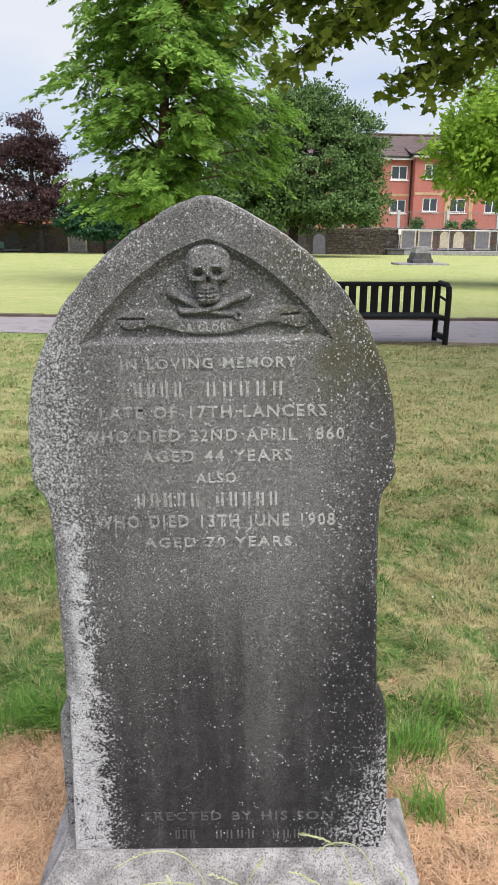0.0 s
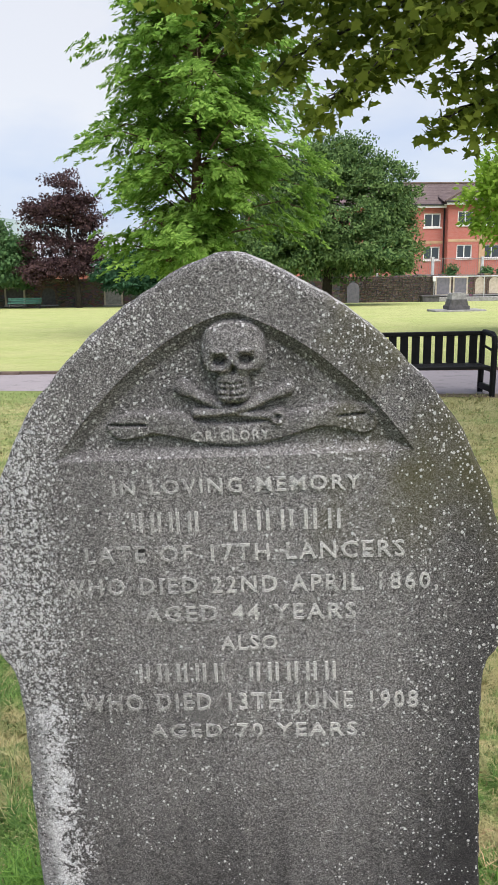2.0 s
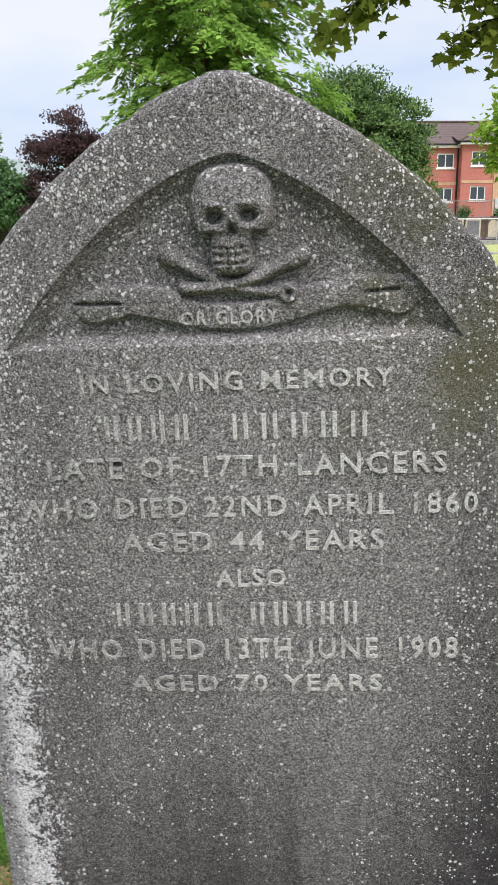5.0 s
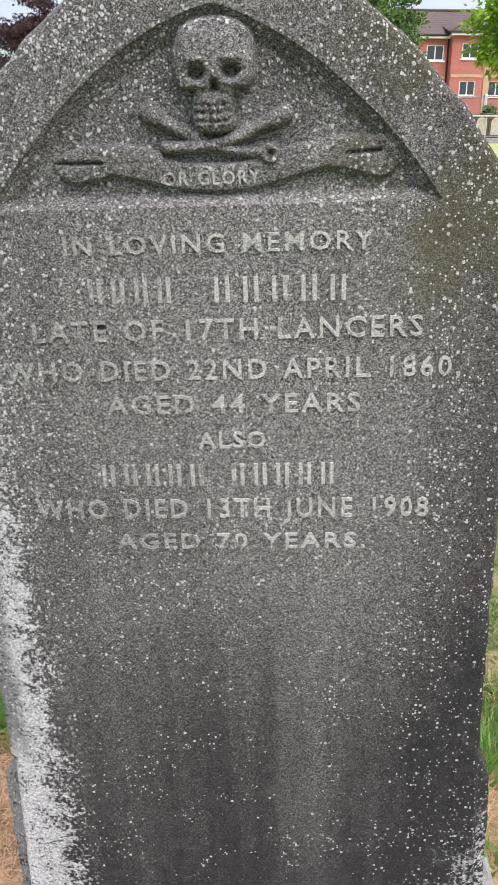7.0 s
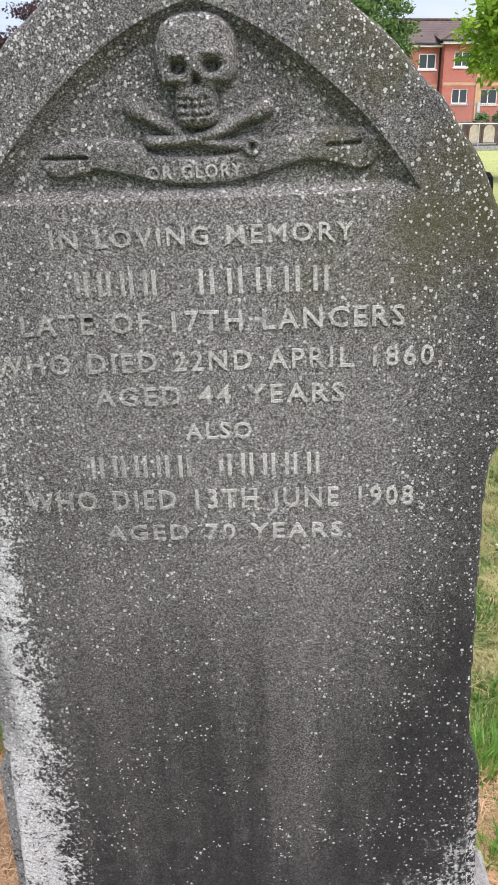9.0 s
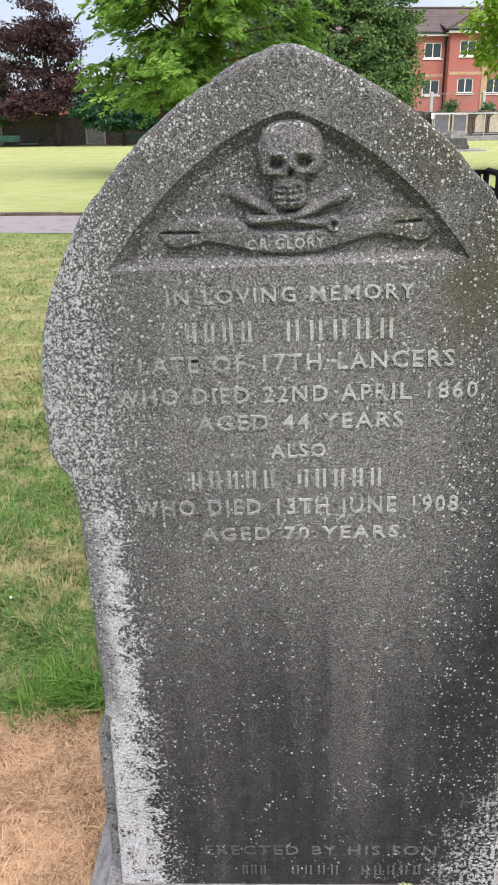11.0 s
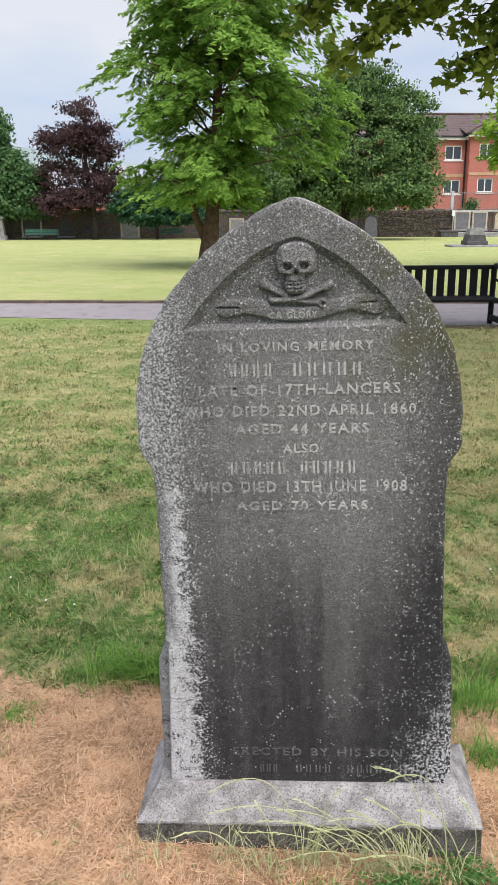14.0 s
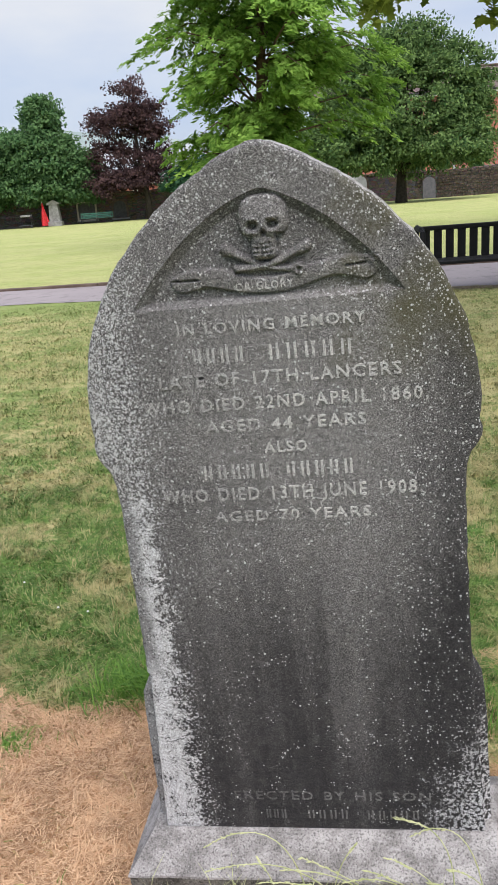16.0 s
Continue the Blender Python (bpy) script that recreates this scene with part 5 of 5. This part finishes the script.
for x, y, s in ((24.0, 70.6, 1.0), (27.3, 70.8, 0.8), (28.8, 70.8, 0.9), (19.3, 69.4, 0.8), (14.4, 69.2, 1.2), (16.4, 69.4, 0.7)):
    tree("wall_shrub", "small green shrub growing over the wall", (x, y, 0.3), [(0, 0, -1.4, 0.04), (0, 0, 0.6, 0.03), (0, 0, 1.0, 0.01)], [(0, 0, 0.9, 0.7 * s, 0.4, 0.8 * s)], 60, 22, 0.16, 0.18, L_LEFT, DARKBARK, int(x * 10), 2, 0.7, 0.3, category="shrub")

# ---- overhanging maple, its trunk beyond the view ----
maple = thing("maple_tree", pose(7.6, 7.2, 0.0), "maple tree with low overhanging branches of lobed leaves", "tree")
part("trunk", tube([(0, 0, -0.2), (0, 0, 1.0), (-0.1, 0, 2.6), (0.1, 0.1, 4.6), (0, 0, 7.5)], [0.42, 0.32, 0.28, 0.2, 0.06], 12), BARK, maple, smooth=True)
LOBE = [(0.0, -0.42), (0.10, -0.30), (0.36, -0.36), (0.27, -0.12), (0.50, 0.06), (0.26, 0.12), (0.20, 0.26), (0.0, 0.55), (-0.20, 0.26), (-0.26, 0.12), (-0.50, 0.06), (-0.27, -0.12), (-0.36, -0.36), (-0.10, -0.30)]
LOBE = np.array(LOBE)
mr = random.Random(77)
nr = np.random.RandomState(77)
spots_ = []
OX, OY = 7.6, 7.2


def bough(a, b, sag, twigs, reach, radius):
    """A curved bough from a to b with side twigs; the leaves sit along the twigs."""
    a, b = Vector(a), Vector(b)
    line = [a.lerp(b, i / 8) + Vector((0, 0, sag * math.sin(math.pi * i / 8))) + Vector((mr.uniform(-.05, .05), mr.uniform(-.05, .05), mr.uniform(-.04, .04))) for i in range(9)]
    part("bough", tube([p - Vector((OX, OY, 0)) for p in line], [radius * (1 - 0.85 * i / 8) for i in range(9)], 6), DARKBARK, maple)
    way = (b - a).normalized()
    for i in range(twigs):
        f = 0.30 + 0.70 * (i + mr.random()) / twigs
        j = min(int(f * 8), 7)
        p = line[j].lerp(line[j + 1], f * 8 - j)
        s = -1 if i % 2 else 1
        out = (way + Vector((-way.y, way.x, 0)) * s * mr.uniform(0.3, 1.3) + Vector((0, 0, mr.uniform(-0.65, 0.25)))).normalized()
        q = p + out * reach * mr.uniform(0.5, 1.1)
        mid = p.lerp(q, 0.5) + Vector((0, 0, 0.05))
        part("twig", tube([v - Vector((OX, OY, 0)) for v in (p, mid, q)], [0.009, 0.006, 0.003], 4), DARKBARK, maple)
        for k in range(40):
            g = 0.15 + 0.9 * mr.random()
            c = p.lerp(q, g) + Vector((mr.gauss(0, 0.10), mr.gauss(0, 0.10), mr.gauss(-0.06, 0.07)))
            spots_.append((*c, *out))


BOUGHS = [
    ((7.4, 7.2, 5.2), (2.72, 8.0, 2.98), 0.15, 26, 0.42, 0.05),
    ((7.4, 7.2, 5.4), (3.25, 8.1, 3.05), 0.10, 22, 0.42, 0.05),
    ((7.4, 7.2, 5.6), (1.62, 8.0, 3.12), 0.25, 34, 0.42, 0.06),
    ((7.4, 7.2, 5.7), (1.35, 8.3, 3.52), 0.25, 34, 0.42, 0.05),
    ((7.4, 7.2, 5.8), (0.95, 8.2, 3.78), 0.25, 34, 0.42, 0.05),
    ((7.4, 7.2, 5.9), (0.42, 8.4, 4.10), 0.30, 34, 0.42, 0.05),
    ((7.4, 7.2, 5.6), (2.15, 7.8, 3.45), 0.20, 28, 0.42, 0.05),
    ((7.4, 7.2, 5.5), (2.90, 8.2, 3.38), 0.15, 28, 0.42, 0.05),
    ((7.4, 7.2, 5.8), (2.45, 8.3, 3.78), 0.20, 28, 0.42, 0.05),
    ((7.4, 7.2, 5.9), (1.75, 8.6, 3.95), 0.25, 30, 0.42, 0.05),
    ((7.4, 7.2, 5.8), (3.00, 7.7, 3.80), 0.15, 26, 0.42, 0.05),
    ((7.4, 7.2, 6.1), (1.20, 8.0, 4.25), 0.25, 30, 0.45, 0.05),
]
for row in BOUGHS:
    bough(*row)
S = np.array(spots_)
n = len(S)
c = S[:, :3] - np.array([OX, OY, 0])
up = np.array([0, 0, 1.0]) + nr.normal(size=(n, 3)) * 0.75
up /= np.linalg.norm(up, axis=1, keepdims=True)
fwd = S[:, 3:] + nr.normal(size=(n, 3)) * 0.6 + np.array([0, 0, -0.5])
fwd -= up * (fwd * up).sum(1, keepdims=True)
fwd /= np.linalg.norm(fwd, axis=1, keepdims=True)
side = np.cross(fwd, up)
size = (0.085 + 0.060 * nr.rand(n))[:, None, None]
v = c[:, None] + size * (LOBE[None, :, :1] * side[:, None] + LOBE[None, :, 1:] * fwd[:, None] - 0.35 * (LOBE[None, :, :1] ** 2) * up[:, None])
link("leaves", raw_mesh("leaves", v, len(LOBE)), L_MAPLE, maple)
# the rest of its crown, above the trunk and out of view
# the second lobe is added to shade the boughs and the right lawn
pts, out, tip, lobe = crown_points([(1.8, 1.0, 8.0, 4.0, 4.0, 2.4), (-2.6, -1.5, 7.8, 2.8, 3.0, 1.5)], 1300, 20, 0.34, 78, 0.5, 0.2)
rr = np.random.RandomState(79)
ln = 0.22 * (0.7 + 0.6 * rr.rand(len(pts)))
leaf_cloud("crown", pts, out, ln, ln * 0.8, L_MAPLE, maple, 80)


# ---- grass, straw, tufts ----
def clumps(x, y, pitch, seed):
    """Smooth random values from 0 to 1 over the plan, one knot every pitch metres."""
    table = np.random.RandomState(seed).rand(256, 256)
    u, w = np.asarray(x) / pitch + 90.0, np.asarray(y) / pitch + 90.0
    i, j = np.floor(u).astype(int), np.floor(w).astype(int)
    a, b = u - i, w - j
    a, b = a * a * (3 - 2 * a), b * b * (3 - 2 * b)
    at = lambda p, q: table[p % 256, q % 256]
    return (at(i, j) * (1 - a) + at(i + 1, j) * a) * (1 - b) + (at(i, j + 1) * (1 - a) + at(i + 1, j + 1) * a) * b


def blades(name, xy, heights, widths, lean, material, label, seed, flop=0.5):
    """Curved blades of two segments each, as one mesh."""
    r = np.random.RandomState(seed)
    n = len(xy)
    z0 = np.array([ground_z(y) for y in xy[:, 1]])
    base = np.column_stack([xy, z0 - 0.006])
    ang = clumps(xy[:, 0], xy[:, 1], 0.13, seed + 40) * 9.0 + r.normal(size=n) * 0.8
    d = np.column_stack([np.cos(ang), np.sin(ang), np.zeros(n)])
    s = np.column_stack([-np.sin(ang), np.cos(ang), np.zeros(n)])
    h, w = heights[:, None], widths[:, None]
    k = (lean * (0.3 + r.rand(n)))[:, None]
    mid = base + np.array([0, 0, 1.0]) * h * 0.6 + d * h * k * 0.35
    top = base + np.array([0, 0, 1.0]) * h * (1 - flop * k * 0.5) + d * h * k
    a, b, c_, e = base - s * w / 2, base + s * w / 2, mid + s * w * 0.35, mid - s * w * 0.35
    v = np.concatenate([np.stack([a, b, c_, e], 1), np.stack([e, c_, top, top + s * w * 0.05], 1)], 1)
    me = raw_mesh(name, v.reshape(-1, 3), 4)
    ob = link(name, me, material)
    return tagged(ob, label, "grass", kind="stuff")


def bare_at(x, y):
    t = np.clip(x / 0.6, 0, 1)
    top = 2.36 - 0.38 * t * t * (3 - 2 * t)
    d = np.maximum(np.maximum(-0.56 - x, x - 1.14), np.maximum(0.9 - y, y - top))
    wob = 0.09 * np.sin(x * 4.3 + 0.8) + 0.10 * np.sin(x * 9.1 + 1.3 * np.sin(y * 7)) + 0.08 * np.sin(y * 11.3 + x * 5)
    return d + wob < 0


def clear_of_stone(x, y):
    u = (x - 0.395) * 0.9888 - (y - 1.617) * 0.1495
    w = (x - 0.395) * 0.1495 + (y - 1.617) * 0.9888
    return ~((np.abs(u) < 0.468) & (w > -0.086) & (w < 0.265))


g = np.random.RandomState(3)


def scatter(n, x0, x1, y0, y1):
    """Random places in a strip that widens with distance, as a viewer standing at the grave sees it."""
    y = y0 + (y1 - y0) * g.rand(n) ** 1.3
    k = (y - y0) / max(y1 - y0, 1e-6)
    x = (x0[0] + (x0[1] - x0[0]) * k) + ((x1[0] + (x1[1] - x1[0]) * k) - (x0[0] + (x0[1] - x0[0]) * k)) * g.rand(n)
    return np.column_stack([x, y])


xy = scatter(130000, (-0.9, -1.6), (1.5, 2.4), 1.7, 4.6)
xy = xy[clear_of_stone(xy[:, 0], xy[:, 1]) & (~bare_at(xy[:, 0], xy[:, 1]) | (g.rand(len(xy)) < 0.03))]
patchy = clumps(xy[:, 0], xy[:, 1], 0.11, 90) * 0.6 + clumps(xy[:, 0], xy[:, 1], 0.045, 91) * 0.4
blades("grass", xy, (0.014 + 0.034 * g.rand(len(xy)) ** 1.4) * (0.45 + 1.5 * patchy ** 1.5), 0.0030 + 0.0028 * g.rand(len(xy)), np.full(len(xy), 1.7), BLADES, "short lawn grass round the grave", 4)
xy = scatter(120000, (-1.8, -5.0), (2.4, 6.0), 4.3, 12.6)
xy = xy[xy[:, 1] < np.array([near_edge(x) - 0.02 for x in xy[:, 0]])]
patchy = clumps(xy[:, 0], xy[:, 1], 0.22, 92) * 0.6 + clumps(xy[:, 0], xy[:, 1], 0.08, 93) * 0.4
blades("grass", xy, (0.016 + 0.030 * g.rand(len(xy))) * (0.4 + 1.5 * patchy ** 1.5), 0.005 + 0.006 * g.rand(len(xy)), np.full(len(xy), 1.7), BLADES, "short lawn grass towards the path", 5)
# the same lawn on the other sides of the grave
lr = np.random.RandomState(8)
xy = np.column_stack([-5.5 + 12.5 * lr.rand(150000), -3.5 + 8.1 * lr.rand(150000)])
k = (xy[:, 1] - 1.7) / 2.9
wedge = (xy[:, 1] > 1.7) & (xy[:, 0] > -0.9 - 0.7 * k) & (xy[:, 0] < 1.5 + 0.9 * k)
xy = xy[~wedge & ~bare_at(xy[:, 0], xy[:, 1]) & clear_of_stone(xy[:, 0], xy[:, 1])]
n = len(xy)
blades("grass", xy, 0.020 + 0.026 * lr.rand(n), 0.007 + 0.006 * lr.rand(n), np.full(n, 1.7), BLADES, "short lawn grass on the open lawn", 14)
# lush tufts against the stone and in the straw bed
TUFTS = [(-0.16, 2.47, 0.15, 520, 0.12), (-0.40, 2.50, 0.12, 130, 0.05), (-0.02, 2.44, 0.10, 300, 0.12), (1.05, 2.15, 0.12, 240, 0.12), (1.25, 2.35, 0.16, 260, 0.12), (-0.56, 2.22, 0.10, 160, 0.06), (-0.58, 1.76, 0.09, 150, 0.06),
         (0.03, 1.25, 0.10, 220, 0.08), (0.17, 1.22, 0.08, 160, 0.07), (-0.55, 1.30, 0.10, 160, 0.05), (1.02, 1.85, 0.07, 120, 0.10), (0.42, 1.41, 0.09, 60, 0.05), (-0.25, 1.45, 0.05, 26, 0.04), (-0.28, 1.62, 0.04, 18, 0.04)]
pl, hl = [], []
for x, y, rad, k, h in TUFTS:
    pl.append(np.column_stack([x + g.normal(size=k) * rad * 0.6, y + g.normal(size=k) * rad * 0.35]))
    hl.append(h * (0.45 + 0.7 * g.rand(k)))
xy, hh = np.concatenate(pl), np.concatenate(hl)
keep = clear_of_stone(xy[:, 0], xy[:, 1])
blades("grass", xy[keep], hh[keep], 0.0032 + 0.002 * g.rand(keep.sum()), np.full(keep.sum(), 1.1), TUFT, "lush green grass tufts at the stone", 6)

# loose dead straw on the bare bed
n = 95000
xy = np.column_stack([-0.95 + 2.4 * g.rand(n), 0.85 + 1.75 * g.rand(n)])
xy = xy[clear_of_stone(xy[:, 0], xy[:, 1]) & (bare_at(xy[:, 0] * 0.93, xy[:, 1] * 0.985) | (g.rand(n) < 0.12))]
n = len(xy)
ang, ln, lift = g.rand(n) * 2 * math.pi, 0.018 + 0.05 * g.rand(n), g.normal(size=n) * 0.26
d = np.column_stack([np.cos(ang), np.sin(ang), lift])
s = np.column_stack([-np.sin(ang), np.cos(ang), np.zeros(n)]) * (0.0004 + 0.0007 * g.rand(n))[:, None]
mid = np.column_stack([xy, 0.003 + 0.034 * g.rand(n) ** 2 * clumps(xy[:, 0], xy[:, 1], 0.10, 95)])
e0, e1 = mid - d * ln[:, None] / 2, mid + d * ln[:, None] / 2
bow = np.column_stack([s[:, 0] * 3, s[:, 1] * 3, 0.003 * np.ones(n)])
v = np.stack([e0 - s, e0 + s, mid + bow + s, mid + bow - s, mid + bow - s, mid + bow + s, e1 + s, e1 - s], 1)
m = Mat("straw_bits", 0.8, 0.2)
tint = m.mix(m.step(m.noise(7, 4, 0.6, True), 0.35, 0.65), (0.17, 0.084, 0.044), (0.54, 0.320, 0.180))
m.color(m.mix(m.geo.outputs["Random Per Island"], tint, (0.70, 0.48, 0.30)))
tagged(link("straw", raw_mesh("straw", v.reshape(-1, 3), 4), m.m), "dead brown straw lying on the bare bed", "straw", kind="stuff")


# tall seeding stalks leaning over the plinth
def stalk(a, b, c_, seed):
    st = thing("grass_stalk", pose(*a), "thin tall seeding grass stalk leaning over the plinth", "grass", "stalks at the plinth")
    a, b, c_ = Vector(a), Vector(b), Vector(c_)
    line = [((1 - t) ** 2 * a + 2 * t * (1 - t) * b + t * t * c_) - a for t in [i / 12 for i in range(13)]]
    part("stem", tube(line, [0.0019 - 0.0011 * i / 12 for i in range(13)], 5), SEEDY, st)
    r = random.Random(seed)
    bm = bmesh.new()
    for i in range(16):
        t = 8.6 + 3.4 * i / 16
        p = line[int(t)].lerp(line[min(int(t) + 1, 12)], t - int(t))
        q = p + (line[12] - line[9]).normalized() * 0.010 + Vector((r.uniform(-1, 1), r.uniform(-1, 1), r.uniform(-1, 1))) * 0.004
        tube([p, p.lerp(q, 0.5), q], [0.0006, 0.0020, 0.0004], 4, bm)
    part("seed_head", bm, SEEDY, st)


STALKS = [((0.36, 1.50, 0.0), (0.33, 1.47, 0.40), (0.12, 1.52, 0.22)), ((0.46, 1.48, 0.0), (0.36, 1.44, 0.30), (0.12, 1.50, 0.17)), ((0.66, 1.44, 0.0), (0.70, 1.42, 0.34), (0.55, 1.48, 0.30)), ((0.74, 1.42, 0.0), (0.72, 1.40, 0.42), (0.58, 1.46, 0.27)),
          ((0.40, 1.49, 0.0), (0.40, 1.44, 0.22), (0.46, 1.46, 0.26)), ((0.58, 1.46, 0.0), (0.52, 1.40, 0.20), (0.42, 1.46, 0.14)), ((0.62, 1.45, 0.0), (0.50, 1.40, 0.16), (0.34, 1.44, 0.18)), ((0.20, 1.53, 0.0), (0.14, 1.50, 0.16), (0.02, 1.50, 0.10)),
          ((0.30, 1.50, 0.0), (0.28, 1.46, 0.18), (0.24, 1.50, 0.20)), ((0.70, 1.43, 0.0), (0.66, 1.38, 0.14), (0.48, 1.40, 0.09)), ((0.80, 1.41, 0.0), (0.82, 1.38, 0.20), (0.76, 1.42, 0.24)), ((0.52, 1.47, 0.0), (0.46, 1.42, 0.14), (0.30, 1.44, 0.06))]
for k in range(11):
    STALKS.append(((0.47 + 0.032 * k, 1.468 - 0.005 * k, 0.0), (0.42 + 0.032 * k, 1.425, 0.17 + 0.03 * (k % 3)), (0.20 + 0.045 * k, 1.450 - 0.004 * k, 0.15 + 0.035 * (k * 5 % 4))))
for i, row in enumerate(STALKS):
    stalk(*row, i)
pl = []
for x, y, rad, k in ((0.34, 1.50, 0.06, 150), (0.56, 1.46, 0.08, 170), (0.74, 1.43, 0.06, 110), (0.16, 1.53, 0.04, 40), (-0.06, 1.53, 0.04, 26)):
    pl.append(np.column_stack([x + g.normal(size=k) * rad, y + g.normal(size=k) * 0.022 - 0.02]))
xy = np.concatenate(pl)
xy = xy[clear_of_stone(xy[:, 0], xy[:, 1])]
blades("grass", xy, 0.05 + 0.11 * g.rand(len(xy)), 0.0016 + 0.0014 * g.rand(len(xy)), np.full(len(xy), 0.9), SEEDY, "thin yellowing grass along the plinth", 7)

# clover patches
cl = []
for x, y, rad, k in ((0.60, 1.37, 0.05, 110), (0.52, 1.29, 0.04, 60), (0.78, 1.40, 0.06, 120), (0.66, 1.19, 0.11, 420), (0.90, 1.30, 0.09, 240)):
    cl.append(np.column_stack([x + g.normal(size=k) * rad * 0.7, y + g.normal(size=k) * rad * 0.55, 0.012 + 0.028 * g.rand(k)]))
cl = np.concatenate(cl)
n = len(cl)
hexa = np.array([(math.cos(a) * (0.5 if i % 2 else 0.42), math.sin(a) * (0.5 if i % 2 else 0.42)) for i, a in enumerate(np.arange(6) * math.pi / 3)])
vs = []
for k in range(3):
    a = g.rand(n) * 0.4 + k * 2.094 + np.arange(n) * 1.7
    cen = cl + np.column_stack([np.cos(a), np.sin(a), 0.1 * g.normal(size=n)]) * 0.008
    tilt = g.normal(size=(n, 2)) * 0.45
    px = 0.0115 * hexa[None, :, 0] * np.ones((n, 1))
    py = 0.0115 * hexa[None, :, 1] * np.ones((n, 1))
    vs.append(np.stack([cen[:, None, 0] + px, cen[:, None, 1] + py, cen[:, None, 2] + px * tilt[:, :1] + py * tilt[:, 1:]], -1))
tagged(link("clover", raw_mesh("clover", np.concatenate(vs), 6), CLOVER), "low green clover patch in the straw bed", "clover", kind="stuff")
# white clover flowers in the lawn
for x, y in ((-0.55, 3.05), (-0.42, 3.0), (-0.75, 3.3), (1.5, 3.2)):
    fl = thing("clover_flower", pose(x, y, 0.0), "small white clover flower in the grass", "flower", "clover flowers")
    part("stem", tube([(0, 0, 0), (0.002, 0, 0.035)], 0.0009, 5), TUFT, fl)
    bm = bmesh.new()
    for i in range(20):
        a, b = i * 2.399, math.acos(1 - 1.6 * (i + 0.5) / 20)
        q = Vector((math.sin(b) * math.cos(a), math.sin(b) * math.sin(a), math.cos(b)))
        tube([Vector((0, 0, 0.037)), Vector((0, 0, 0.037)) + q * 0.004, Vector((0, 0, 0.037)) + q * 0.006], [0.0006, 0.0012, 0.0003], 4, bm)
    part("flower_head", bm, WHITE, fl)
